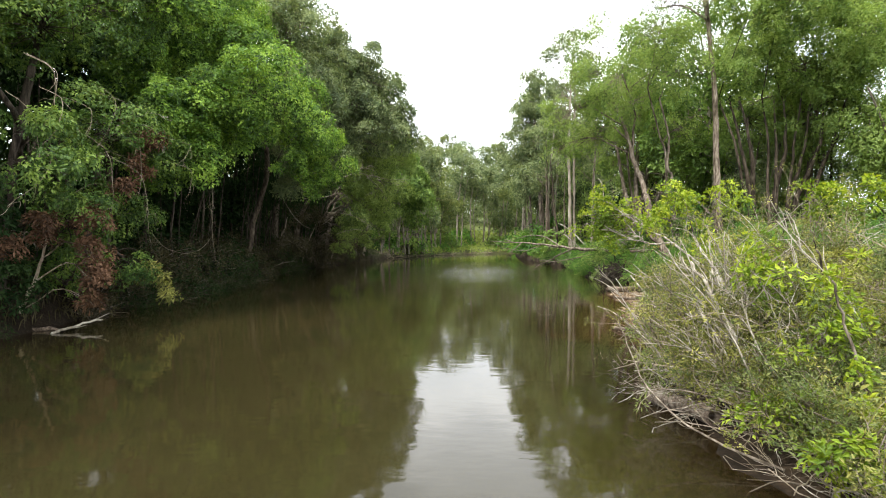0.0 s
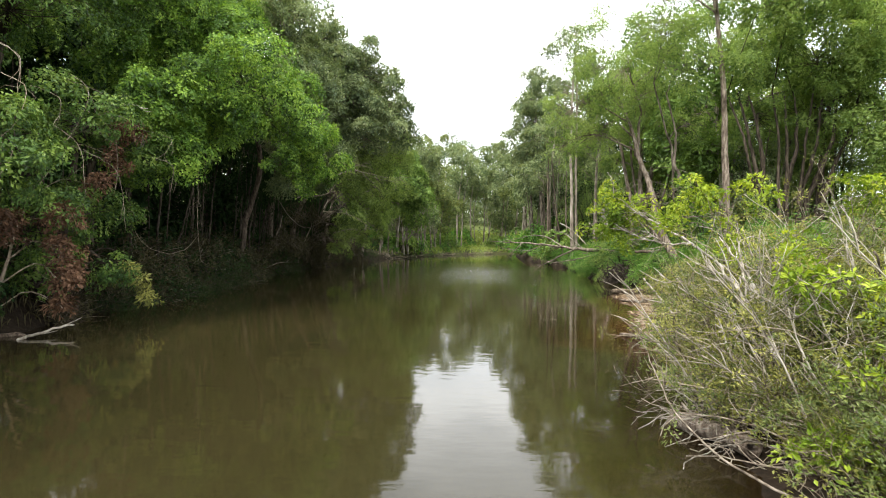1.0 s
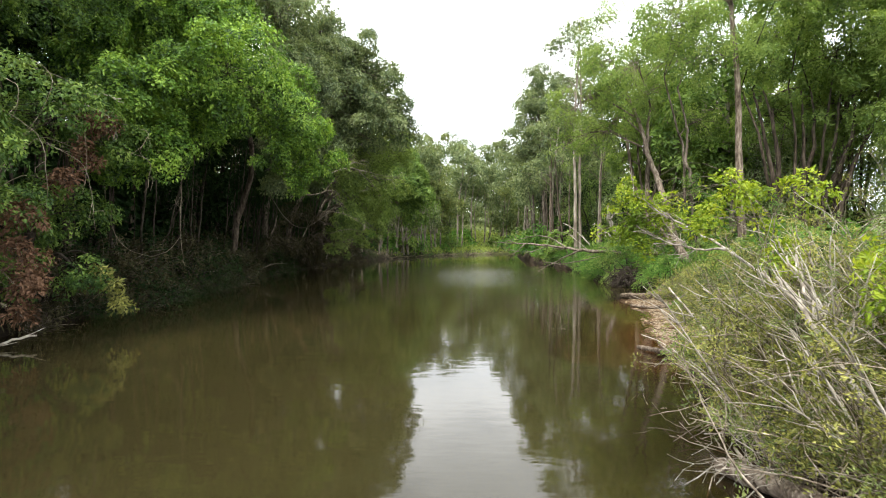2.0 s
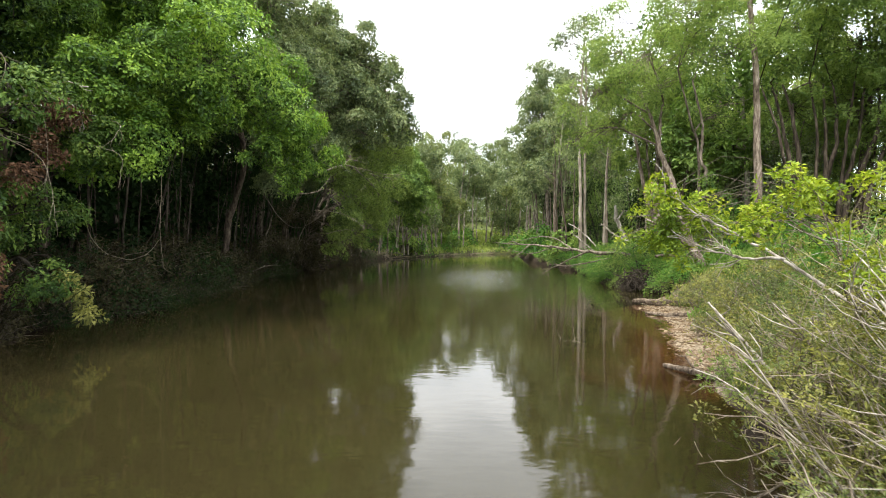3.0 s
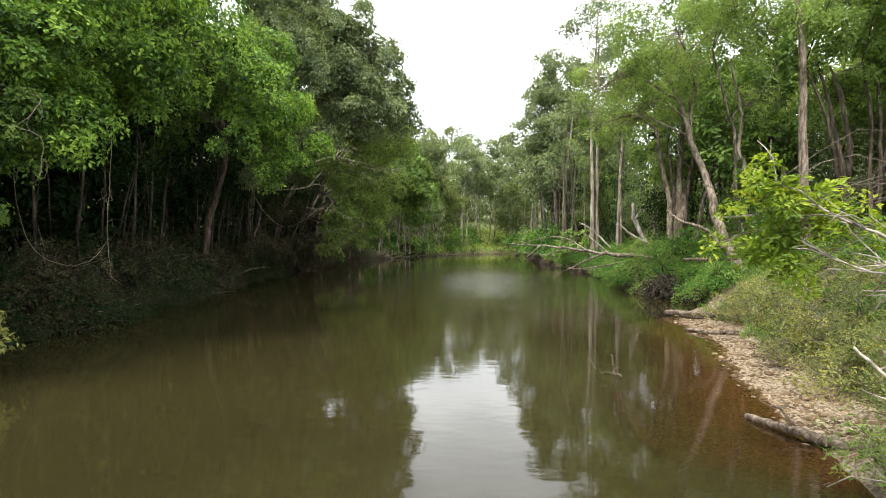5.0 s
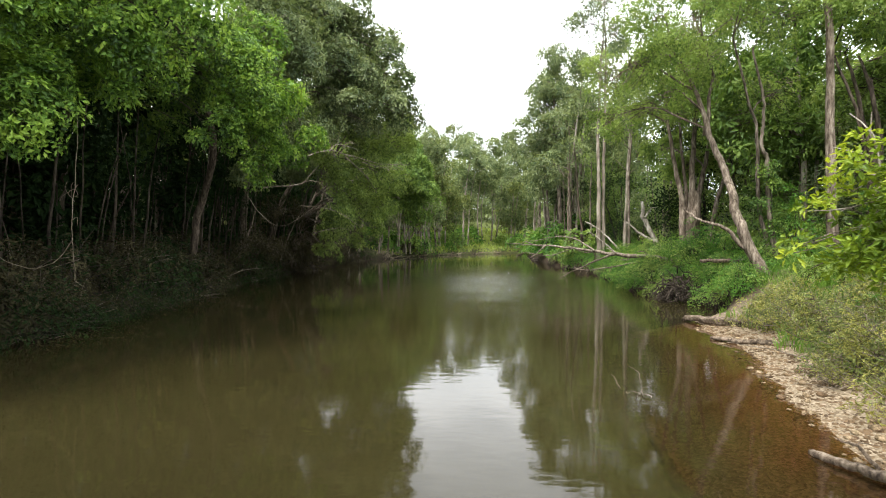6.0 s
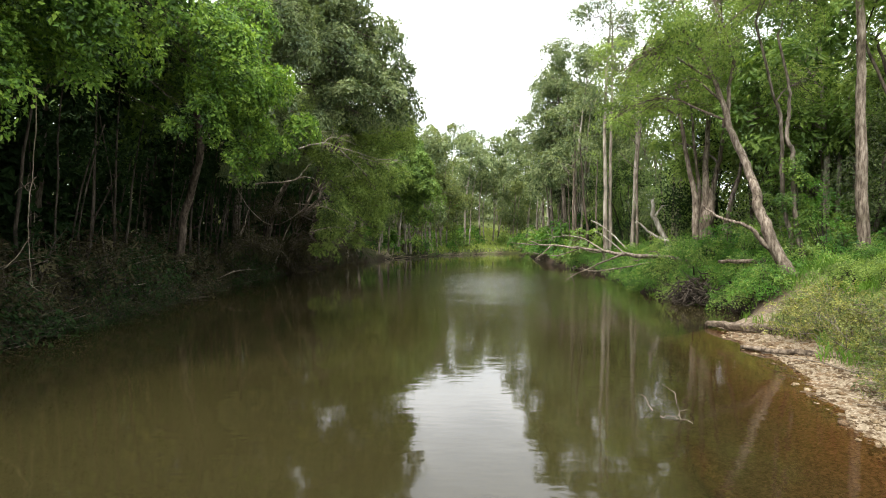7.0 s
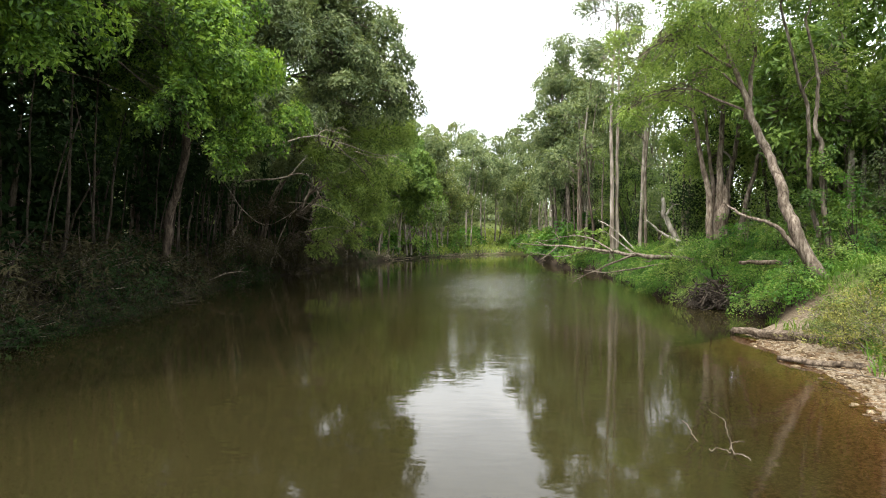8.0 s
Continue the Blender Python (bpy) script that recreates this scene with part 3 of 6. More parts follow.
tree("grey_green_tree", "huge grey-green tree with a rounded crown", 5,
     [(up(-14.8, 45.0, (0.6, -1.2, 4), (2.6, -4.0, 9), (4.4, -6.0, 14)), 0.24, 0.1), (up(-14.4, 49.0, (1.0, -0.6, 4), (3.8, -2.0, 8), (6.0, -3.0, 12)), 0.22, 0.1)],
     [(-10.0, 33.0, 15.6, 3.2), (-9.6, 36.0, 11.5, 3.5), (-7.4, 40.0, 12.6, 3.3), (-7.4, 44.0, 13.6, 2.9), (-9.4, 39.0, 14.6, 3.2), (-11.5, 34.0, 19.0, 3.3), (-8.8, 35.5, 8.0, 2.3),
      (-12.5, 40.0, 13.0, 3.2), (-5.4, 46.6, 12.4, 2.0), (-6.8, 45.5, 14.8, 2.1), (-8.0, 41.0, 15.2, 2.2), (-8.6, 38.0, 13.8, 3.0), (-6.8, 43.0, 11.6, 2.8), (-8.4, 34.0, 12.4, 2.5), (-9.8, 33.5, 8.8, 2.4), (-10.6, 37.0, 6.0, 2.0), (-7.7, 34.2, 8.4, 1.7), (-11.3, 45.0, 8.2, 2.4), (-11.4, 46.0, 10.8, 2.4), (-4.9, 47.0, 11.8, 1.6),
      (-6.0, 39.0, 15.0, 1.7), (-4.8, 39.0, 13.4, 1.7), (-3.8, 39.2, 11.6, 1.5), (-3.3, 39.2, 9.9, 1.4), (-5.4, 38.6, 11.2, 1.7), (-8.6, 38.6, 16.4, 1.9), (-7.4, 39.6, 15.2, 1.8), (-6.6, 38.0, 11.8, 2.1), (-6.1, 38.0, 9.3, 1.9), (-11.2, 37.0, 17.6, 2.2)],
     LEAF_GREY, BARK_GREY, density=17, each=60, spread=0.38, length=0.18, width=0.08, droop=0.7, hollow=0.5)
tree("weeping_tree", "light olive tree with drooping foliage at the water", 6,
     [(up(-13.5, 51.0, (0.8, 0.2, 3), (2.6, 0.6, 7)), 0.22, 0.07), (up(-13.2, 56.0, (0.6, 0.2, 4), (2.0, 0.4, 9)), 0.2, 0.06)],
     [(-8.2, 51.5, 6.4, 2.1), (-9.6, 55.5, 9.0, 2.7), (-8.6, 57.5, 5.4, 2.1), (-10.4, 52.0, 9.5, 2.6), (-10.6, 59.0, 7.5, 2.5), (-9.8, 50.0, 3.8, 1.6), (-7.5, 50.0, 7.4, 1.8), (-6.8, 51.0, 5.0, 1.6), (-5.9, 52.0, 7.0, 1.4), (-8.5, 49.0, 4.4, 1.5), (-7.6, 50.0, 2.6, 1.1), (-7.0, 46.5, 4.2, 1.3), (-6.2, 48.0, 6.2, 1.3), (-8.4, 45.5, 3.0, 1.2), (-6.6, 49.5, 3.4, 1.1), (-9.4, 47.0, 1.8, 1.0),
      (-5.6, 44.0, 8.6, 1.9), (-5.4, 46.5, 10.0, 2.0), (-9.0, 47.0, 6.8, 2.2), (-4.4, 47.0, 10.0, 1.5), (-6.3, 45.5, 6.8, 1.8), (-6.8, 43.0, 5.0, 1.5), (-5.0, 46.0, 7.6, 1.5), (-7.4, 41.5, 6.6, 1.7), (-7.3, 40.5, 4.4, 1.3), (-3.7, 40.6, 8.2, 1.2), (-4.4, 40.6, 8.8, 1.2), (-5.2, 41.0, 6.8, 1.3), (-4.2, 44.5, 6.4, 1.2), (-5.6, 47.0, 4.8, 1.2), (-8.5, 52.0, 12.0, 2.3), (-10.5, 50.0, 13.0, 2.5), (-7.5, 55.0, 10.2, 2.1), (-9.0, 44.0, 10.0, 2.4)],
     LEAF_WILLOW, BARK_GREY, density=19, each=36, spread=0.38, length=0.18, width=0.065, droop=0.9)
tree("bank_tree", "light green tree on the far part of the bank", 7,
     [(up(-12.0, 66.0, (0.5, 0, 4), (1.6, 0, 9)), 0.2, 0.07), (up(-11.6, 70, (0.6, 0, 4), (2.0, 0, 8)), 0.18, 0.06)],
     [(-9.0, 65.5, 9.0, 2.8), (-10.0, 64.0, 12.0, 2.8), (-7.8, 70.0, 7.5, 2.5), (-10.0, 70.0, 12.0, 3.0), (-8.5, 74, 10, 2.8), (-9.2, 66.0, 5.5, 1.9), (-5.6, 67.0, 10.4, 2.4), (-4.2, 68.0, 8.8, 2.0), (-6.2, 70.0, 12.4, 2.3), (-5.0, 70.0, 6.2, 1.9)],
     LEAF_MID, BARK_PALE, density=22, each=36, spread=0.6, length=0.32, width=0.14, group="bank trees")

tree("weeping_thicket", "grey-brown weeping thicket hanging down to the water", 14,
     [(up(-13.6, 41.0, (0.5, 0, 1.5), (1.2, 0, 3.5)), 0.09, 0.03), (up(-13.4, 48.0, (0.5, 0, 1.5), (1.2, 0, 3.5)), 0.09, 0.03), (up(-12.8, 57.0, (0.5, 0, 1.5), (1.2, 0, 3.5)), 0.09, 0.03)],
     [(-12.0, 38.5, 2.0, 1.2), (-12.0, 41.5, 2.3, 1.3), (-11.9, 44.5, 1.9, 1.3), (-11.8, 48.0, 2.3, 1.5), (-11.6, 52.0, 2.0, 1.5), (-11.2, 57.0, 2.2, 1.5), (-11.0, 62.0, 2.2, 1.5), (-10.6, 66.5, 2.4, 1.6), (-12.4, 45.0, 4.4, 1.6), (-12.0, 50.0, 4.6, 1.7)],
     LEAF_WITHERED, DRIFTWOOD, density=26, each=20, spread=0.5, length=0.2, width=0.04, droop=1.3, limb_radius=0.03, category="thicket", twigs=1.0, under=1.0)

# understory of the left bank: slim dark stems and low shrubs in deep shade
rng = np.random.default_rng(20)
for i in range(72):
    x, y = -12.9 - abs(rng.normal(0, 1.8)), rng.uniform(18, 54)
    h = rng.uniform(4, 9)
    lean = rng.normal(0.5, 0.5), rng.normal(0, 0.5)
    s = thing("sapling", x, y, ground_z(x, y), "slim bare brown sapling stem under the canopy", "sapling", "saplings in the shade")
    r0 = rng.uniform(0.02, 0.075)
    v, f = tubes([(spine(up(x, y, (lean[0] * 0.3, lean[1] * 0.4, h * 0.5), (*lean, h)), 8, rng, 0.04), r0, 0.02)], 6)
    mesh_object("trunk", v, f, BARK_DARK, s, smooth=True)
    c = np.array([x + lean[0], y + lean[1], ground_z(x, y) + h])
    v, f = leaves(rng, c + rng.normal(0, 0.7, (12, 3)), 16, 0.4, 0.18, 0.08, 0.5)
    mesh_object("foliage", v, f, LEAF_SHADE_DARK, s)


def shrub(seed, leaf, bark, radius, height, clumps=60, each=40, length=0.1, width=0.045, spread=0.25, droop=0.2, stems=7, label="", name="shrub", group=""):
    """A low bush at the origin: stems from one foot and a loose dome of leaves."""
    rng = np.random.default_rng(seed)
    root = thing(name, 0, 0, 0, label, "shrub", group)
    d = unit(rng.normal(0, 1, (clumps, 3)) + np.array([0, 0, 0.5]))
    d[:, 2] = np.abs(d[:, 2])
    lump = 1 + 0.3 * np.sin(d[:, :1] * 5 + seed) * np.sin(d[:, 1:2] * 4 + seed)
    c = d * rng.uniform(0.35, 1, (clumps, 1)) ** 0.5 * lump * np.array([radius, radius, height])
    paths = []
    for q in c[: stems * 3]:
        paths.append((spine([(rng.normal(0, 0.12), rng.normal(0, 0.12), -0.1), q * np.array([0.4, 0.4, 0.6]) + rng.normal(0, 0.05, 3), q * 1.06], 4, rng), 0.014 + 0.008 * height, 0.004))
    v, f = tubes(paths, 3)
    tagged(mesh_object("stem", v, f, bark, root, smooth=True), kind="stuff")
    foliage(rng, c, d, each, spread * 0.9, length, width, droop, leaf, root)
    return root


def scatter(protos, places, rng, zs=(0.8, 1.25)):
    """Copies of the prototypes on the ground at the places, turned and scaled; the prototypes stand at the first ones."""
    for i, (x, y) in enumerate(places):
        k = rng.uniform(*zs)
        m = pose(x, y, ground_z(x, y) - 0.05, rng.normal(0, 6), rng.normal(0, 6), rng.uniform(0, 360)) @ Matrix.Diagonal((k, k, k, 1))
        if i < len(protos):
            protos[i].matrix_world = m
        else:
            o = copy_thing(protos[i % len(protos)], m)
            o.matrix_world = m


def along(shore, y0, y1, n, inland, rng):
    """Places near one shore between two y, inland by the given range of metres."""
    s = np.array(sorted(shore, key=lambda p: p[1]), float)
    y = rng.uniform(y0, y1, n)
    x = np.interp(y, s[:, 1], s[:, 0])
    side = -1 if s[:, 0].mean() < 0 else 1
    return list(zip(x + side * rng.uniform(*inland, n), y))


rng = np.random.default_rng(21)
dark = [shrub(30 + i, (LEAF_WITHERED, LEAF_SHADE_DARK, LEAF_WITHERED)[i], (BARK_GREY, BARK_DARK, BARK_DARK)[i], 1.25, 1.25, 36, 18, 0.15, 0.05, 0.36, 0.6, 14, label="dark straggling shrub on the shaded bank", group="shrubs on the shaded bank") for i in range(3)]
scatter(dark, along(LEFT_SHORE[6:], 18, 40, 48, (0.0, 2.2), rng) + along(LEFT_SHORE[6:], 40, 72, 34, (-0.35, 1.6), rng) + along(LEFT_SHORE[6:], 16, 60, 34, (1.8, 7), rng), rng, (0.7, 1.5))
skirt = [shrub(36 + i, (LEAF_SHADE_DARK, LEAF_WITHERED)[i], (BARK_DARK, BARK_GREY)[i], 0.85, 0.75, 34, 16, 0.12, 0.035, 0.3, 0.9, 18, label="low twiggy shrub trailing over the water's edge", group="shrubs at the shaded shore") for i in range(2)]
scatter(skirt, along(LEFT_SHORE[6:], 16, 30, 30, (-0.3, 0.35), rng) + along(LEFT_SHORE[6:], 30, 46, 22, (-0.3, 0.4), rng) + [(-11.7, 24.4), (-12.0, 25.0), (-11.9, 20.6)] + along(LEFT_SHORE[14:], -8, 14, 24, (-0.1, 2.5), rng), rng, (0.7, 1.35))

# ---- trees of the right bank ----
tree("leaning_tree", "forked leaning tree with airy light green foliage", 8,
     [([(11.72, 29.35, ground_z(11.72, 29.35)), (11.2, 29.6, 2.5), (10.88, 29.9, 3.46), (10.79, 30.3, 4.4), (10.72, 30.75, 5.4), (10.35, 31.3, 6.8), (10.2, 31.7, 7.9), (9.88, 32.2, 9.5), (9.5, 32.4, 10.5), (8.7, 32.6, 11.8)], 0.21, 0.05),
      ([(10.3, 31.6, 7.5), (10.38, 31.6, 8.67), (10.44, 31.5, 9.5), (10.18, 31.4, 10.5), (9.6, 31.2, 12.0)], 0.085, 0.035),
      ([(11.3, 29.55, 2.3), (10.72, 29.6, 2.8), (10.34, 29.8, 3.36), (9.96, 30.0, 3.5), (9.46, 30.2, 3.72), (9.0, 30.4, 4.05)], 0.1, 0.035)],
     [(9.0, 30.0, 11.5, 2.3), (7.2, 32.0, 10.2, 2.0), (11.0, 29.0, 13.6, 2.4), (8.2, 31.0, 13.4, 2.1), (6.4, 32.4, 9.6, 1.5), (6.4, 33.0, 7.8, 1.2), (10.6, 32.5, 10.5, 1.9), (8.6, 33.0, 8.6, 1.7), (7.6, 30.6, 11.6, 1.6), (12.6, 32.5, 12.4, 1.9)],
     LEAF_AIRY, BARK_RED, density=15, each=44, spread=0.34, length=0.125, width=0.05, hollow=0.3, under=0.9, limb_radius=0.06, twigs=0.9)
tree("pale_forked_tree", "slim twin-stemmed tree with grey-brown bark", 9,
     [([(12.72, 30.2, ground_z(12.72, 30.2)), (12.44, 30.2, 2.9), (12.27, 30.3, 4.3), (12.14, 30.2, 5.9), (11.9, 30.1, 6.45), (11.93, 30.0, 7.4), (11.74, 29.9, 8.6), (11.3, 29.8, 10.2)], 0.105, 0.04),
      ([(12.65, 30.6, ground_z(12.65, 30.6)), (12.17, 30.6, 3.7), (11.94, 30.6, 5.33), (11.9, 30.6, 6.35), (11.79, 30.6, 7.6), (11.5, 30.6, 8.6), (10.92, 30.6, 11.0)], 0.09, 0.04)],
     [(12.2, 29.6, 11.6, 2.0), (10.9, 29.0, 13.0, 1.8), (12.9, 31.4, 13.2, 2.0), (13.2, 31.6, 9.0, 1.6)],
     LEAF_AIRY, BARK_GREY, density=14, each=40, spread=0.34, length=0.125, width=0.05, hollow=0.3, under=0.9, limb_radius=0.05, twigs=0.9)
tree("climbing_vine", "dark green creeper wrapped round the slim trunk", 18, [([(12.5, 30.1, ground_z(12.5, 30.1)), (12.35, 30.15, 3.4), (12.2, 30.15, 5.6)], 0.02, 0.01)],
     [(12.4, 30.1, 3.3, 0.42), (12.3, 30.15, 4.1, 0.46), (12.25, 30.15, 4.9, 0.44), (12.1, 30.1, 5.6, 0.36), (12.55, 30.4, 2.6, 0.4), (12.0, 30.4, 4.4, 0.34)], LEAF_VINE, BARK_DARK, density=110, each=28, spread=0.2, length=0.1, width=0.05, droop=0.9, limb_radius=0.014, category="vine")
tree("tall_gum_tree", "tall straight tree with bare brown trunk", 10,
     [(up(14.7, 30.1, (-0.12, 0, 3.0), (-0.3, 0, 6.0), (-0.6, -0.1, 10.0), (-1.3, -0.2, 16.0)), 0.195, 0.09)],
     [(12.2, 29.6, 17.0, 1.6), (13.4, 29.0, 15.2, 1.3), (11.2, 30.0, 15.0, 1.2), (14.2, 30.8, 17.2, 1.5)],
     LEAF_GREY, BARK_RED, density=16, each=22, spread=0.5, length=0.15, width=0.05, hollow=0.2, under=1.0, limb_radius=0.08, twigs=0.9)
tree("fig_tree", "massive dark many-trunked tree with dense crown", 11,
     [(up(16.5 + 0.26 * k + 0.12 * math.sin(5.1 * k), 29.9 + 0.3 * (k % 3), (0.1 * (k - 3) + 0.15 * math.sin(3.3 * k), 0.2, 2.6), (0.3 * (k - 3.5), 0.3 * math.sin(2.2 * k), 5.4), (0.5 * (k - 3.5), 0.6, 8.2)), 0.11 + 0.045 * (k % 3), 0.04) for k in range(10)]
     + [(up(20.2, 31.3, (0.1, 0, 4), (0.8, 0.3, 9)), 0.24, 0.08), (up(18.8, 29.4, (0.6, 0.2, 2.6), (1.6, 0.4, 5.0), (3.4, 0.6, 7.4)), 0.12, 0.05)],
     [(16.0, 29.9, 11.6, 1.9), (19.0, 29.7, 12.0, 3.0), (17.4, 27.7, 14.8, 2.8), (20.9, 32.7, 10.0, 2.8), (15.6, 28.6, 14.2, 2.0), (21.9, 28.2, 12.5, 3.0), (18.0, 33.2, 14.0, 2.8), (23.4, 31.2, 14.5, 3.0),
      (17.0, 31.6, 9.0, 1.8), (20.0, 31.3, 9.2, 2.2), (21.0, 30.7, 16.4, 3.0), (18.4, 29.1, 17.4, 2.6), (23.9, 28.7, 9.4, 2.4), (23.0, 32.3, 11.6, 2.6), (25.0, 29.0, 16.0, 2.6)],
     LEAF_AIRY, BARK_BROWN, density=22, each=42, spread=0.36, length=0.165, width=0.075, hollow=0.45)
tree("many_stemmed_tree", "old tree with a cluster of pale stems", 12,
     [(up(13.7, 40.8, (0.0, 0, 1.2), (0.05, 0, 2.6), (0.1, 0.1, 3.6)), 0.38, 0.26), (up(13.0, 40.6, (-0.1, 0, 3), (-0.7, 0.2, 6.5), (-1.4, 0.3, 11)), 0.2, 0.06), (up(13.6, 40.9, (0.0, 0, 3), (0.2, 0.2, 6.5), (0.6, 0.4, 12)), 0.24, 0.07), (up(14.1, 41.1, (0.1, 0, 3), (0.6, 0.2, 6), (1.4, 0.3, 11)), 0.18, 0.06),
      (up(14.5, 40.8, (0.6, 0, 3), (1.3, 0.2, 5.5), (2.2, 0.3, 9)), 0.14, 0.05), (up(13.3, 41.3, (0.1, 0, 3), (-0.1, 0.2, 6), (-0.4, 0.4, 10)), 0.15, 0.05)],
     [(11.6, 41.0, 13.0, 2.4), (13.8, 41.5, 15.0, 2.6), (15.6, 41.0, 12.5, 2.4), (12.6, 39.4, 10.5, 1.7), (16.6, 42.0, 9.5, 2.0), (10.4, 42.0, 10.0, 1.7), (12.4, 42.6, 8.4, 1.5), (13.6, 44.0, 10.4, 1.9), (15.6, 46.0, 11.2, 2.2), (16.4, 47.5, 13.6, 2.2), (14.6, 44.5, 7.4, 1.7)],
     LEAF_AIRY, BARK_RED, density=24, each=38, spread=0.45, length=0.18, width=0.07, hollow=0.35, under=0.9)
tree("twin_gum_tree", "pair of tall bare pale trunks with thin crowns", 13,
     [(up(11.5, 54.0, (-0.1, 0, 5), (-0.2, 0.2, 12), (0.2, 0.3, 20)), 0.2, 0.07), (up(12.0, 54.4, (0, 0, 5), (0.1, 0.2, 12), (0.0, 0.3, 19)), 0.17, 0.06), (up(13.6, 53.6, (0, 0, 5), (0.2, 0, 10), (0.2, 0.3, 15)), 0.16, 0.06)],
     [(11.0, 54.6, 17.0, 1.9), (12.8, 54.4, 19.8, 1.9), (13.6, 55.5, 16.0, 2.0), (10.4, 55.0, 14.0, 1.4), (14.6, 54.0, 13.0, 1.7), (10.2, 54.5, 20.6, 1.7), (9.9, 55.0, 17.6, 1.5), (11.6, 54.0, 22.2, 1.7)],
     LEAF_GREY, BARK_PALE, density=18, each=26, spread=0.6, length=0.22, width=0.075, hollow=0.2, under=1.0, twigs=0.8)
tree("backing_tree", "broad mid-green tree behind the tall trunk", 17,
     [(up(17.5, 36.5, (-0.2, 0, 5), (-0.6, 0.3, 12)), 0.22, 0.07), (up(18.4, 36.0, (0.2, 0, 5), (0.5, 0.3, 12)), 0.18, 0.06)],
     [(16.0, 36.0, 8.2, 2.0), (18.6, 35.6, 8.6, 2.2), (15.2, 37.0, 14.4, 1.7), (20.6, 36.0, 15.6, 2.5), (19.0, 38.0, 6.4, 2.4), (14.9, 37.4, 11.6, 1.9), (21.6, 35.0, 11.6, 2.5), (17.4, 37.6, 5.2, 2.0), (14.0, 37.6, 8.6, 1.6), (17.2, 37.4, 14.6, 2.0), (13.2, 36.4, 13.6, 1.7), (16.4, 36.6, 17.0, 2.0), (12.4, 37.0, 16.0, 1.6)],
     LEAF_MID, BARK_GREY, density=17, each=30, spread=0.5, length=0.2, width=0.09, hollow=0.25, under=0.9)
tree("grey_oak", "tall grey-green needle-leaved tree leaning over the water", 15,
     [(up(11.0, 67.5, (-0.3, 0, 6), (-0.8, 0.4, 13), (-1.2, 0.6, 19)), 0.22, 0.07), (up(11.4, 70.0, (-0.3, 0, 6), (-1.0, 0.2, 13)), 0.2, 0.06)],
     [(9.2, 68, 17, 2.2), (9.5, 69, 20, 1.9), (9.0, 70, 13.5, 2.2), (9.9, 66, 22, 1.7), (10.4, 67, 15, 2.2), (9.6, 71, 9.8, 2.0), (11.0, 66, 11.5, 2.0), (9.6, 67, 18.6, 1.8), (10.2, 66.5, 20.6, 1.6)],
     LEAF_GREY, BARK_GREY, density=18, each=30, spread=0.6, length=0.3, width=0.08, droop=0.8, hollow=0.3, under=0.9)
for k, (x, y, h, mat, cat) in enumerate([(11.0, 63, 20, LEAF_GREY, "grey"), (10.4, 71, 20, LEAF_GREY, "grey"), (12.6, 68, 22, LEAF_GREY, "grey"), (10.2, 78, 17, LEAF_GREY, "grey"), (12.2, 79, 16, LEAF_SHADE_DARK, "dark"), (15.5, 60, 17, LEAF_GREY, "grey"), (17.5, 50, 15, LEAF_MID, "mid"), (19, 42, 11, LEAF_AIRY, "light"),
                                         (23, 36, 12, LEAF_AIRY, "light"), (27, 45, 13, LEAF_AIRY, "light"), (22, 55, 17, LEAF_MID, "mid"), (29, 33, 12, LEAF_AIRY, "light"), (17.0, 35.8, 11.5, LEAF_MID, "mid"), (33, 58, 18, LEAF_MID, "mid"),
                                         (26, 27, 15, LEAF_AIRY, "light"), (30, 22, 16, LEAF_SHADE_DARK, "dark")]):
    r = np.random.default_rng(100 + k)
    z = ground_z(x, y)
    w = 2.6 if h > 15 else 2.2
    lobes = [(x + r.normal(0, 1.4), y + r.normal(0, 1.2), z + h * q, w * s) for q, s in ((0.42, 0.8), (0.52, 0.95), (0.62, 1.05), (0.72, 1.0), (0.82, 0.95), (0.92, 0.75))]
    tree("creek_tree", cat + " green tree standing behind the bank", 110 + k,
         [(up(x, y, (r.normal(0, 0.3), 0, h * 0.4), (r.normal(0, 0.6), 0, h * 0.9)), 0.2, 0.05), (up(x + 0.7, y + 0.5, (0.3, 0, h * 0.4), (0.9, 0, h * 0.75)), 0.14, 0.04)],
         lobes, mat, BARK_GREY if k % 2 else BARK_PALE, density=13, each=16, spread=0.6, length=0.34, width=0.14, hollow=0.35, under=0.9, group="trees behind the bank")

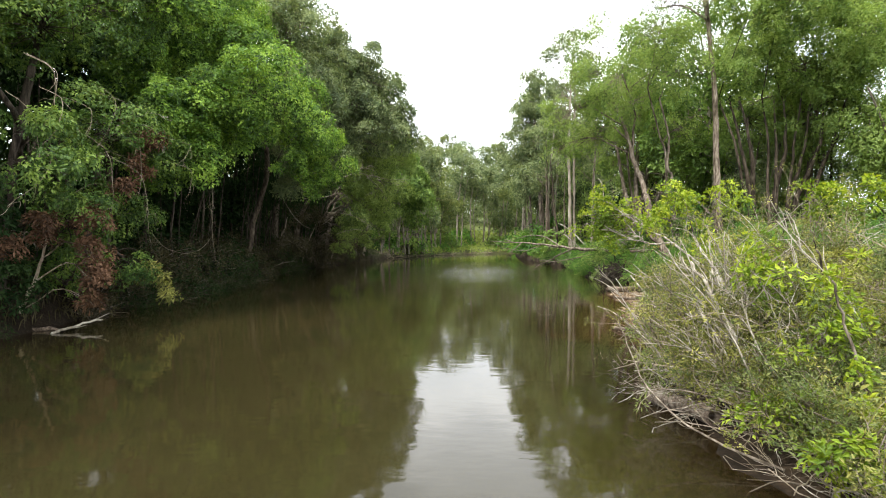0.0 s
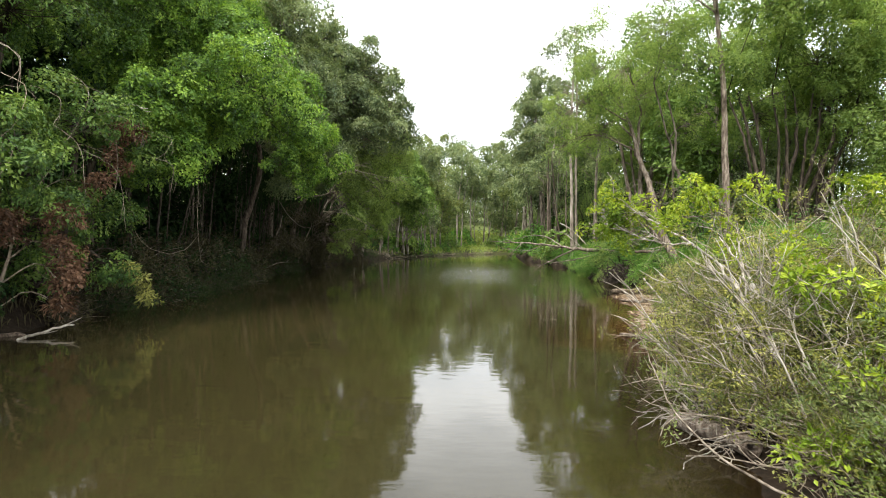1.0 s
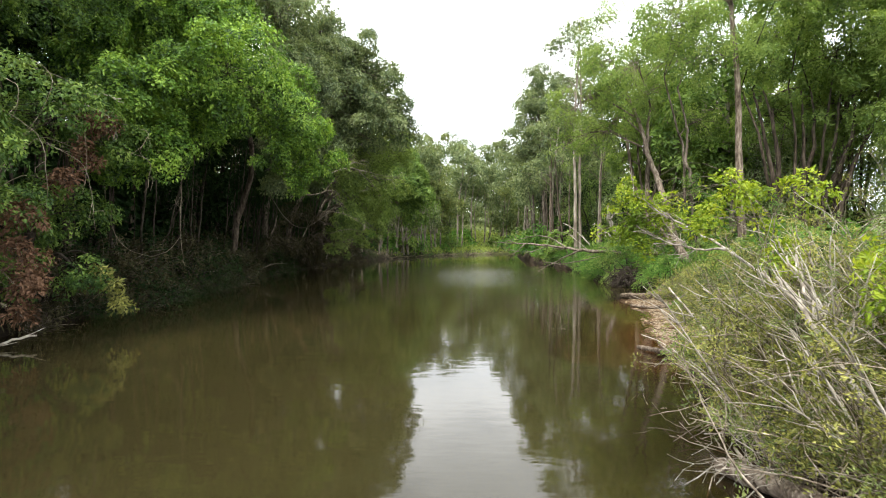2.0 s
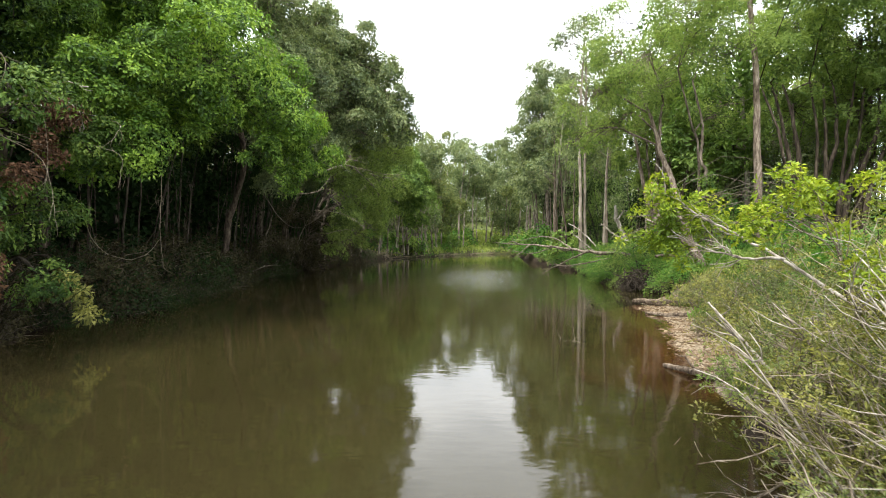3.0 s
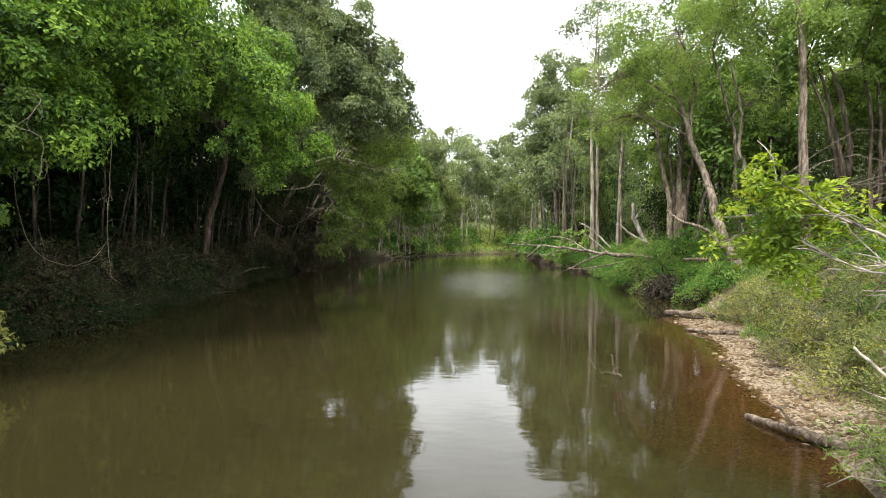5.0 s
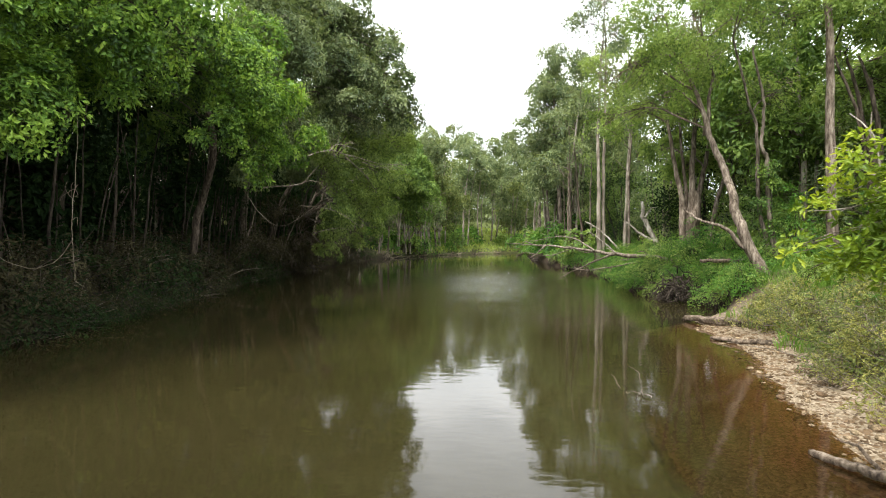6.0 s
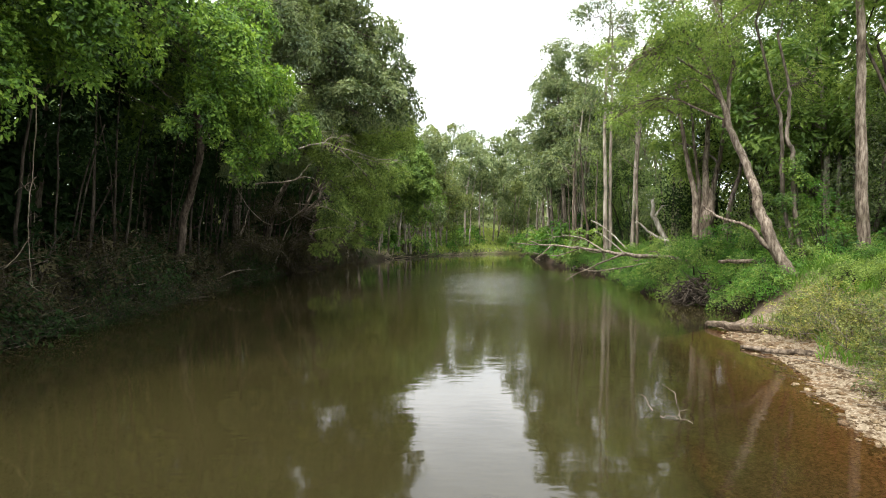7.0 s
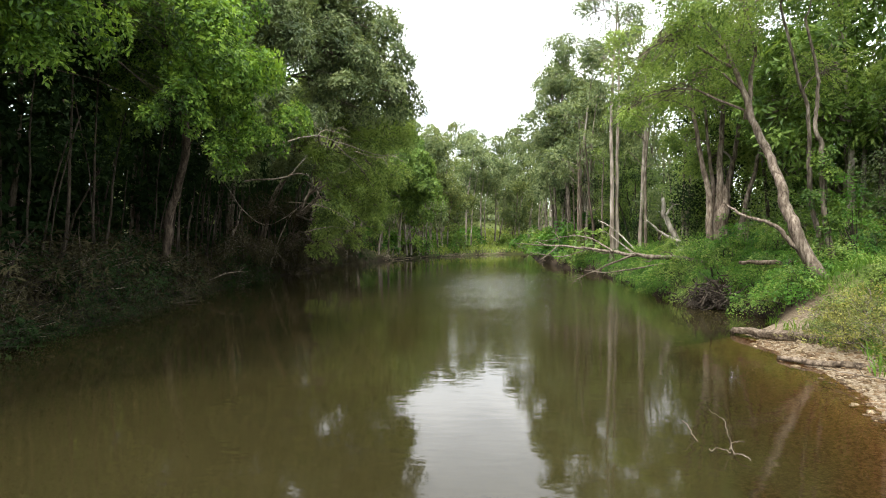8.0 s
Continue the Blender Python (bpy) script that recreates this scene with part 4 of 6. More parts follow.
# ---- far bank: pale slim trunks, rows of trees, lit field behind ----
for k, (x, y, h) in enumerate([(-10.5, 80, 13), (-9.5, 86, 17), (-6.5, 93, 18), (-9, 100, 20), (-3.5, 101, 16), (0.5, 110, 19), (3.5, 118, 20), (-4, 118, 21), (6.5, 124, 19), (10, 118, 20), (14, 112, 19), (13.5, 91, 17),
                               (14.5, 100, 18), (19, 116, 20), (-14, 108, 21), (-17, 90, 18), (-16, 76, 16), (24, 104, 19), (19, 80, 18), (22, 92, 18), (9, 140, 21), (0, 146, 22), (-8, 138, 22), (18, 138, 22)]):
    r = np.random.default_rng(200 + k)
    z = ground_z(x, y)
    lobes = [(x + r.normal(0, 1.5), y + r.normal(0, 1.2), z + h * q, 3.0 * s) for q, s in ((0.3, 0.7), (0.45, 0.9), (0.6, 1.05), (0.75, 1.1), (0.9, 0.95), (1.02, 0.75)) if q > 0.5 or min(abs(x - 0.045 * (y - 5)), abs(x - 0.145 * (y - 5))) > 4.5]
    tree("far_tree", "slender tree on the far bank", 230 + k,
         [(up(x, y, (r.normal(0, 0.4), 0, h * 0.4), (r.normal(0, 0.8), 0, h * 0.9)), 0.2, 0.06), (up(x + 0.9, y + 0.4, (r.normal(0, 0.5), 0, h * 0.35), (1.2, 0, h * 0.7)), 0.14, 0.05)],
         lobes, (LEAF_GREY, LEAF_SAGE, LEAF_GREY)[k % 3], BARK_PALE, density=13, each=14, spread=0.75, length=0.38, width=0.17, hollow=0.35, group="far trees", twigs=0.1)


# ---- thickets behind both banks ----
def thicket_tree(seed, leaf, bark, h, w, label, group, each=12, length=0.44, width=0.2):
    """A bushy small tree at the origin with foliage from near the ground to its top."""
    r = np.random.default_rng(seed)
    root = thing("thicket_tree", 0, 0, 0, label, "tree", group)
    for k in range(3):
        a = r.normal(0, 0.5, 2)
        v, f = tubes([(spine([(a[0] * 0.4, a[1] * 0.4, -0.2), (a[0], a[1], h * 0.4), (a[0] * 2, a[1] * 2, h * 0.85)], 8, r, 0.05), 0.11, 0.03)], 6)
        mesh_object("trunk", v, f, bark, root, smooth=True)
    for q, s in ((0.16, 0.7), (0.32, 0.9), (0.5, 1.0), (0.68, 0.9), (0.86, 0.65)):
        c, out = lobe_clumps(r, (r.normal(0, 0.5), r.normal(0, 0.5), h * q, w * s), 7 * max(1.0, each / 12), 0.4, 0.9)
        foliage(r, c, out, min(each, 12), 0.5, length * 1.15, width * 1.15, 0.4, leaf, root)
    return root


def lines(n, x0, x1, y0, y1, rng):
    return list(zip(rng.uniform(x0, x1, n), rng.uniform(y0, y1, n)))


def clear_of_field(places):
    """Leaves two gaps open through which the field shows behind the far bank."""
    return [(x, y) for x, y in places if not (102 < y < 164 and (abs(x - 0.045 * (y - 5)) < 3.6 or abs(x - 0.145 * (y - 5)) < 3.2))]


rng = np.random.default_rng(40)
shade = [thicket_tree(41 + i, LEAF_SHADE_DARK, BARK_DARK, 6.0 + i, 2.3, "dark leafy thicket tree behind the bank", "thicket in the shade", 12, 0.33, 0.16) for i in range(3)]
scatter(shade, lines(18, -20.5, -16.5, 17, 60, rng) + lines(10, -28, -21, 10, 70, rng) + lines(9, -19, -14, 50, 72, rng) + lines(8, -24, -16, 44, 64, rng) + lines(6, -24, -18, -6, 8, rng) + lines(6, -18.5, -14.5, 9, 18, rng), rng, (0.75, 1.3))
green = [thicket_tree(51 + i, (LEAF_MID, LEAF_AIRY, LEAF_GREY)[i], BARK_GREY, 6.5 + i, 2.4, "leafy green thicket tree behind the bank", "thicket on the open bank", 44, 0.125, 0.06) for i in range(3)]
scatter(green, lines(6, 17, 24, 31, 44, rng) + [(21.0, 36.2), (17.2, 41.5), (24.0, 30.5), (27.0, 35.5), (22.6, 28.6), (29.0, 32.0), (26.4, 25.5), (30.5, 26.5), (24.4, 22.6)] + lines(9, 15, 20, 44, 60, rng) + lines(9, 22, 34, 20, 50, rng) + lines(3, 30, 36, 50, 64, rng) + lines(7, 14, 20, 60, 82, rng) + lines(5, 20, 28, 10, 24, rng), rng, (0.7, 1.35))
deep = [thicket_tree(56 + i, (LEAF_SHADE_DARK, LEAF_MID)[i], BARK_DARK, 7.5, 2.6, "deep green thicket tree behind the trunks", "thicket behind the trunks", 40, 0.13, 0.062) for i in range(2)]
scatter(deep, [(18.5, 40.5), (21.5, 41.5), (24.5, 39.0), (23.0, 33.5), (26.5, 31.0), (19.8, 45.0), (16.6, 46.5), (18.0, 51.5), (14.6, 57.5), (16.4, 63.0), (13.8, 65.5), (27.5, 27.5), (15.0, 72.0), (13.4, 78.5)], rng, (0.9, 1.35))
edge = [thicket_tree(61 + i, (LEAF_SAGE, LEAF_GREY, LEAF_GREY)[i], BARK_PALE, 8.0, 3.0, "rounded tree on the edge of the field", "trees along the field", 20, 0.27, 0.13) for i in range(3)]
scatter(edge, clear_of_field(lines(9, -40, -12, 96, 120, rng) + lines(12, 16, 50, 84, 130, rng) + lines(8, -45, -22, 60, 100, rng) + [(-24, 160), (-14, 168), (-5, 172), (2, 176), (11, 171), (20, 176), (30, 165), (5, 180), (8, 186), (14, 182), (24, 184), (17, 190), (40, 160), (-34, 150), (-10, 150), (8, 158), (26, 150), (-20, 140), (-4, 160), (34, 140), (-15, 130), (-9, 127), (-5, 133), (0, 136), (11, 135), (14, 131), (21, 129), (25, 133)]), rng, (1.2, 2.4))

# tall closed canopy behind the left bank, which keeps the shore in deep shade
# last three are out of view, added to shade water and close the bank
for k, (x, y) in enumerate([(-24, 7), (-19, 20), (-18, 29), (-19, 38), (-18.5, 47), (-19, 57), (-25, 15), (-26, 27), (-26, 42), (-26, 56), (-14.5, -2), (-14, 4), (-15, -10)]):
    r = np.random.default_rng(300 + k)
    z = ground_z(x, y)
    lobes = [(x + r.uniform(-0.5, 4.0), y + r.uniform(-4, 4), z + h, 3.0) for h in (7.5, 9.0, 10.5, 12.0, 13.5)]
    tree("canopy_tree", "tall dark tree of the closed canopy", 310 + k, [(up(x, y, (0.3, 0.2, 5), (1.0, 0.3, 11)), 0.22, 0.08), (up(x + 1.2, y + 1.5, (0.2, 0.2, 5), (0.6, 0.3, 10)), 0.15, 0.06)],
         lobes, LEAF_SHADE_DARK if k % 3 else LEAF_MID, BARK_GREY, density=11, each=13, spread=0.7, length=0.46, width=0.22, group="canopy trees", twigs=0.1)

# ---- the tangled shrubs that hang over the right shore ----
def twiggy(rng, a, d, reach, r0, boughs, twigs):
    """A crooked stem from a along d, forking into boughs and those into twigs. Returns the paths and the twig tips."""
    def run_of(p, way, length, n, bend):
        pts = [p]
        for _ in range(n - 1):
            way = unit(way + rng.normal(0, bend, 3))
            pts.append(pts[-1] + way * length / (n - 1))
        return np.array(pts), way

    stem, _ = run_of(a, d, reach, 9, 0.3)
    paths, tips = [(stem, r0, 0.006)], []
    for i in rng.integers(2, 8, boughs):
        way = unit(unit(stem[i] - stem[i - 1]) * 0.8 + rng.normal(0, 0.6, 3) + np.array([0, 0, 0.15]))
        bough, way = run_of(stem[i], way, reach * rng.uniform(0.22, 0.5), 5, 0.24)
        paths.append((bough, r0 * 0.5, 0.0035))
        tips.append(bough[-1])
        for j in rng.integers(1, 5, twigs):
            e, _ = run_of(bough[j], unit(unit(bough[j] - bough[j - 1]) + rng.normal(0, 0.6, 3)), rng.uniform(0.12, 0.34), 3, 0.2)
            paths.append((e, r0 * 0.24, 0.002))
            tips.append(e[-1])
    return paths, np.array(tips)


def tangle(name, label, seed, centre, size, reach, n, leaf, wood, sweep=(-0.75, 0.2, 0.55), keep=0.55, each=16, length=0.047, width=0.018, spread=0.115, r0=0.013, boughs=7, twigs=3, group="", fan=0.34):
    """A sprawling shrub: crooked stems lean one way from a foot on the bank; tufts of fine leaves on most twig tips."""
    rng = np.random.default_rng(seed)
    x, y = centre
    root = thing(name, x, y, ground_z(x, y), label, "shrub", group)
    for part_no in range(max(1, n // 14)):
        tips = []
        for _ in range(14):
            rx, ry = x + rng.normal(0, size * 0.3), y + rng.normal(0, size * 0.5)
            a = np.array([rx, ry, max(0.0, ground_z(rx, ry)) - 0.05])
            paths, ends_of = twiggy(rng, a, unit(np.array(sweep) + rng.normal(0, fan, 3)), rng.uniform(*reach), r0 * rng.uniform(0.5, 1.5), boughs, twigs)
            v, f = tubes([p for i, p in enumerate(paths) if i == 0 or p[0][:, 2].min() > 0.22], 3)
            tagged(mesh_object("dead_branch", v, f, wood[part_no % len(wood)], root, smooth=True), kind="stuff")
            tips.append(ends_of[(ends_of[:, 2] > 0.22) & ((ends_of[:, 2] > 0.5) | (ends_of[:, 0] > 3.9))])
        tips = np.concatenate(tips)
        tips = tips[rng.uniform(0, 1, len(tips)) < keep * np.clip(1.0 + 1.2 * wobble(tips[:, 0] + tips[:, 2], tips[:, 1] - tips[:, 2], 0.5, seed), 0.05, 2.2)]
        foliage(rng, tips, rng.normal(0, 0.6, (len(tips), 3)), each, spread, length, width, -0.1, leaf[part_no % len(leaf)], root)
    return root


SPRAWL = "sprawling olive shrub of fine leaves and dead twigs"
for k, (x, y, size, lo, hi, n, sweep, keep) in enumerate([
        (4.1, 7.5, 0.8, 0.8, 1.75, 42, (-0.75, 0.1, 0.45), 0.5), (4.9, 9.0, 0.7, 1.0, 2.1, 42, (-0.65, 0.1, 0.65), 0.55), (4.9, 8.0, 0.8, 1.2, 2.6, 28, (-0.45, 0.3, 0.8), 0.55), (4.7, 6.3, 0.6, 0.7, 1.5, 28, (-0.6, 0.3, 0.5), 0.6),
        (5.3, 10.3, 0.8, 1.0, 2.4, 28, (-0.3, 0.3, 0.8), 0.6), (6.3, 9.0, 0.9, 1.4, 2.6, 28, (-0.1, 0.2, 0.9), 0.6), (7.2, 10.4, 1.0, 1.4, 2.6, 28, (-0.1, 0.1, 0.9), 0.6), (6.2, 6.6, 0.8, 1.0, 2.2, 28, (-0.2, 0.3, 0.8), 0.6),
        (6.3, 11.2, 0.4, 0.6, 1.2, 14, (-0.2, 0.1, 0.6), 0.8), (4.2, 5.5, 0.5, 0.4, 1.1, 28, (-0.4, 0.2, 0.5), 0.9), (4.05, 4.7, 0.5, 0.35, 0.9, 28, (-0.45, 0.2, 0.45), 0.95), (4.6, 6.0, 0.5, 0.5, 1.2, 28, (-0.5, 0.2, 0.5), 0.8), (4.1, 9.0, 0.6, 0.6, 1.3, 14, (-0.7, 0.1, 0.3), 0.6)]):
    tangle("sprawling_shrub", SPRAWL, 70 + k, (x, y), size, (lo, hi), n, (LEAF_OLIVE, LEAF_SAGE), (TWIG, DRIFTWOOD, TWIG) if k % 2 else (TWIG, DEADWOOD), sweep, keep * 1.5, each=20, group="tangled shrubs")
tangle("bank_shrub", "small twiggy shrub leaning over the gravel edge", 88, (7.0, 18.4), 0.3, (0.3, 0.7), 14, (LEAF_OLIVE,), (DRIFTWOOD,), (-0.75, -0.1, 0.3), 0.4, group="shrubs above the gravel")
for k, (x, y) in enumerate([(7.2, 15.6), (7.0, 14.2), (9.6, 22.4), (9.2, 19.4), (10.2, 20.8), (8.9, 21.2), (8.3, 18.6), (8.0, 16.8), (9.2, 24.2)]):
    tangle("bank_shrub", "low grey twiggy shrub above the gravel", 85 + k, (x, y), 0.9, (0.6, 1.5), 14, (LEAF_SAGE if k % 2 else LEAF_OLIVE,), (DRIFTWOOD,), (-0.4, 0.0, 0.6), 0.75, each=14, length=0.07, width=0.024, group="shrubs above the gravel")
tangle("bank_shrub", "small green shrub dipping to the water", 89, (5.0, 12.5), 0.2, (0.3, 0.7), 14, (LEAF_AIRY,), (DRIFTWOOD,), (-0.8, 0.2, 0.12), 0.5, length=0.08, width=0.02, r0=0.006, twigs=2)


rng = np.random.default_rng(93)
for k in range(8):
    x, y = (4.9, 5.2, 5.6, 6.2, 5.4, 4.8, 6.2, 6.8)[k], (7.6, 8.6, 9.6, 10.2, 7.0, 9.8, 8.0, 9.2)[k]
    lobes = []
    for _ in range(8):
        lx, ly = x + rng.uniform(-0.9, 0.5), y + rng.normal(0, 0.6)
        lobes.append((lx, ly, max(0.45, (0.35 + 0.72 * (lx - 2.7)) * rng.uniform(0.55, 1.0)) if lx < 5.6 else rng.uniform(1.3, 2.4), rng.uniform(0.22, 0.42)))
    tree("olive_shrub", "rounded olive-green shrub with fine dense leaves", 600 + k, [(up(x, y, (-0.1, 0.1, 0.5), (-0.3, 0.1, 1.1)), 0.022, 0.01)], lobes, (LEAF_OLIVE, LEAF_SAGE, LEAF_OLIVE)[k % 3], TWIG,
         density=120, each=28, spread=0.12, length=0.05, width=0.019, droop=0.0, hollow=0.3, under=0.8, limb_radius=0.014, category="shrub", group="olive shrubs")
rng = np.random.default_rng(95)
for k in range(24):
    x, y = rng.uniform(3.8, 5.6), rng.uniform(6.2, 8.4)
    z = ground_z(x, y)
    d = unit(np.array([-0.42, 0.35, 0.75]) + rng.normal(0, 0.22, 3)) * rng.uniform(1.4, 2.5)
    stem = [(x, y, z), (x + d[0] * 0.45 + rng.normal(0, 0.1), y + d[1] * 0.5, z + d[2] * 0.55), (x + d[0], y + d[1], z + d[2])]
    root = thing("bleached_branch", x, y, z, "bleached bare branch rising through the shrubs", "branch", "bleached branches")
    run = spine(stem, 10, rng, 0.015)
    r0 = rng.uniform(0.009, 0.021)
    paths = [(run, r0, 0.006)]
    for i in rng.integers(2, 9, 9):
        e = run[i] + unit(unit(run[i] - run[i - 1]) + rng.normal(0, 0.4, 3)) * rng.uniform(0.25, 0.7)
        paths.append((spine([run[i], (run[i] + e) / 2 + rng.normal(0, 0.04, 3), e], 4, rng), r0 * 0.45, 0.003))
    v, f = tubes(paths[:1], 6)
    stem_ob = mesh_object("stem", v, f, DEADWOOD, root, smooth=True)
    for path in paths[1:]:
        v, f = tubes([path], 5)
        mesh_object("twig", v, f, DEADWOOD, stem_ob, smooth=True)


def lime_shrub(seed, foot, lobes, label):
    tree("lime_shrub", label, seed, [(up(*foot, (-0.2, 0.1, 0.8), (-0.4, 0.2, 1.7)), 0.024, 0.012)], lobes, LEAF_LIME, BARK_GREY, density=90, each=26, spread=0.15, length=0.075, width=0.034, droop=0.0,
         hollow=0.3, under=0.8, limb_radius=0.016, category="shrub", group="yellow-green shrubs")


lime_shrub(81, (6.6, 12.4), [(3.7, 13.3, 3.0, 0.45), (4.0, 13.2, 2.6, 0.35), (4.5, 13.3, 3.3, 0.35), (5.0, 12.5, 2.9, 0.4), (3.8, 13.4, 3.5, 0.3), (3.5, 13.4, 2.7, 0.36), (3.9, 13.0, 3.2, 0.38), (4.2, 13.2, 2.4, 0.36), (3.6, 13.5, 3.2, 0.32), (4.05, 13.2, 2.9, 0.42), (4.4, 13.0, 2.8, 0.38)], "yellow-green leafy shrub reaching over the water")
lime_shrub(82, (5.3, 10.2), [(4.6, 11.0, 3.3, 0.45), (5.0, 10.9, 3.0, 0.5), (4.4, 11.2, 2.8, 0.4), (5.4, 10.4, 3.3, 0.4), (4.6, 9.8, 2.3, 0.35)], "yellow-green leafy shrub among dead twigs")
lime_shrub(83, (6.5, 8.8), [(6.3, 9.4, 3.1, 0.5), (6.9, 9.0, 3.2, 0.45), (5.6, 7.6, 2.0, 0.4), (5.0, 7.2, 1.5, 0.35)], "yellow-green leafy shrub among dead twigs")
lime_shrub(86, (5.4, 7.0), [(4.2, 7.0, 2.0, 0.35), (4.3, 6.1, 1.35, 0.35), (4.7, 6.5, 1.7, 0.4), (4.6, 7.8, 2.3, 0.3), (4.75, 8.0, 1.85, 0.35), (4.7, 7.5, 1.45, 0.3)], "yellow-green leafy shrub among dead twigs")
lime_shrub(84, (4.6, 5.6), [(3.5, 5.9, 0.55, 0.3), (3.75, 5.6, 0.7, 0.3), (3.4, 4.8, 0.45, 0.25), (3.8, 4.6, 0.6, 0.3), (4.3, 5.4, 1.0, 0.3), (3.95, 5.2, 0.3, 0.28)], "low yellow-green shrub at the shore")


def dead_wood(name, label, seed, stems, category="branch", mat=DEADWOOD, rough=0.06, sides=8, forks=0, group="", fork_length=1.0):
    """Bare timber: stems of (points, radius, end radius); each is a part, the first at the foot."""
    rng = np.random.default_rng(seed)
    root = thing(name, *stems[0][0][0], label, category, group)
    for pts, r0, r1 in stems:
        run = spine(pts, 5 + 5 * len(pts), rng, 0.008 + 0.16 * r0)
        twigs = []
        for _ in range(forks):
            i = rng.integers(len(run) // 3, len(run) - 1)
            d = unit(unit(run[i] - run[i - 1]) + rng.normal(0, 0.6, 3))
            q = run[i] + d * rng.uniform(0.3, 1.0) * (6 + 14 * r0) * 0.09 * fork_length
            side = spine([run[i], (run[i] + q) / 2 + rng.normal(0, 0.06 * fork_length, 3), q], 5, rng)
            paths = [(side, max(r1, r0 * 0.3), 0.004)]
            for _ in range(2 if fork_length > 1 else 0):
                j = rng.integers(1, 4)
                e = side[j] + unit(unit(side[j + 1] - side[j]) + rng.normal(0, 0.7, 3)) * rng.uniform(0.2, 0.5)
                paths.append((spine([side[j], (side[j] + e) / 2 + rng.normal(0, 0.03, 3), e], 3, rng), 0.008, 0.003))
            twigs.append(paths)
        v, f = tubes([(run, r0, r1)], sides, rough, rng)
        stem_ob = mesh_object("stem", v, f, mat, root, smooth=True)
        for paths in twigs:
            v, f = tubes(paths, 5)
            mesh_object("twig", v, f, mat, stem_ob, smooth=True)
    return root


dead_wood("dead_stick", "bleached dead branches standing in the shrubs", 90, [([(4.1, 7.1, 0.5), (4.12, 7.9, 1.4), (3.96, 8.7, 2.15)], 0.045, 0.015), ([(4.3, 8.0, 0.9), (4.35, 8.5, 1.8), (4.15, 8.9, 2.4)], 0.03, 0.01),
          ([(4.5, 8.3, 1.2), (4.4, 8.7, 1.9), (4.5, 9.2, 2.5)], 0.03, 0.01), ([(4.6, 8.6, 1.1), (4.7, 8.9, 1.9), (4.6, 9.0, 2.4)], 0.028, 0.01)], forks=4)
dead_wood("dead_bough", "long forked bleached bough across the shrubs", 91, [([(5.8, 9.4, 1.1), (5.2, 10.7, 1.9), (4.76, 12.0, 2.58), (4.3, 12.7, 3.0), (3.8, 13.3, 3.4)], 0.032, 0.008), ([(4.9, 11.6, 2.4), (4.5, 12.2, 2.4), (4.0, 12.7, 2.6)], 0.025, 0.006)], forks=9, fork_length=1.3)
dead_wood("dead_stick", "bleached leaning stick above the gravel", 92, [([(4.9, 11.0, 0.5), (4.6, 11.6, 1.0), (4.3, 12.6, 1.7)], 0.032, 0.014)], forks=2)
def hollow_log(label, a, b, r0, r1, seed):
    """A broken trunk with an open, rotted end: bark outside, a thick rim and a bore that runs back inside."""
    rng = np.random.default_rng(seed)
    root = thing("hollow_log", *a, label, "log")
    outer = spine([a, (np.array(a) + np.array(b)) / 2 + np.array([0, 0, 0.03]), b], 9, rng, 0.006)
    run = np.concatenate([outer, outer[-1:] + (outer[-1] - outer[-2]) * 0.08, outer[:3:-1]])
    r = np.concatenate([np.linspace(r0, r1, 9), [r1 * 0.88], np.linspace(0.72 * r1, 0.5 * r0, len(run) - 10)])
    ang = np.linspace(0, 2 * np.pi, 14, endpoint=False)
    way = unit(np.array(b) - np.array(a))
    across = unit(np.cross(way, np.array([0, 0, 1.0])))
    over = np.cross(across, way)
    wavy = 1 + 0.1 * rng.uniform(-1, 1, (1, 14)) + 0.04 * rng.uniform(-1, 1, (len(run), 14))
    v = run[:, None] + (r[:, None] * wavy)[..., None] * (np.cos(ang)[None, :, None] * across + np.sin(ang)[None, :, None] * over)
    i = np.arange(len(run) * 14).reshape(len(run), 14)
    f = np.stack([i[:-1], np.roll(i[:-1], -1, 1), np.roll(i[1:], -1, 1), i[1:]], -1).reshape(-1, 4)
    mesh_object("shell", v.reshape(-1, 3), f, BARK_RED, root, smooth=True)
    v, f = tubes([(spine([outer[3], outer[3] + np.array([-0.1, 0.1, 0.16]), outer[3] + np.array([-0.14, 0.2, 0.24])], 5, rng), 0.03, 0.012)], 6)
    mesh_object("stub", v, f, DRIFTWOOD, root, smooth=True)


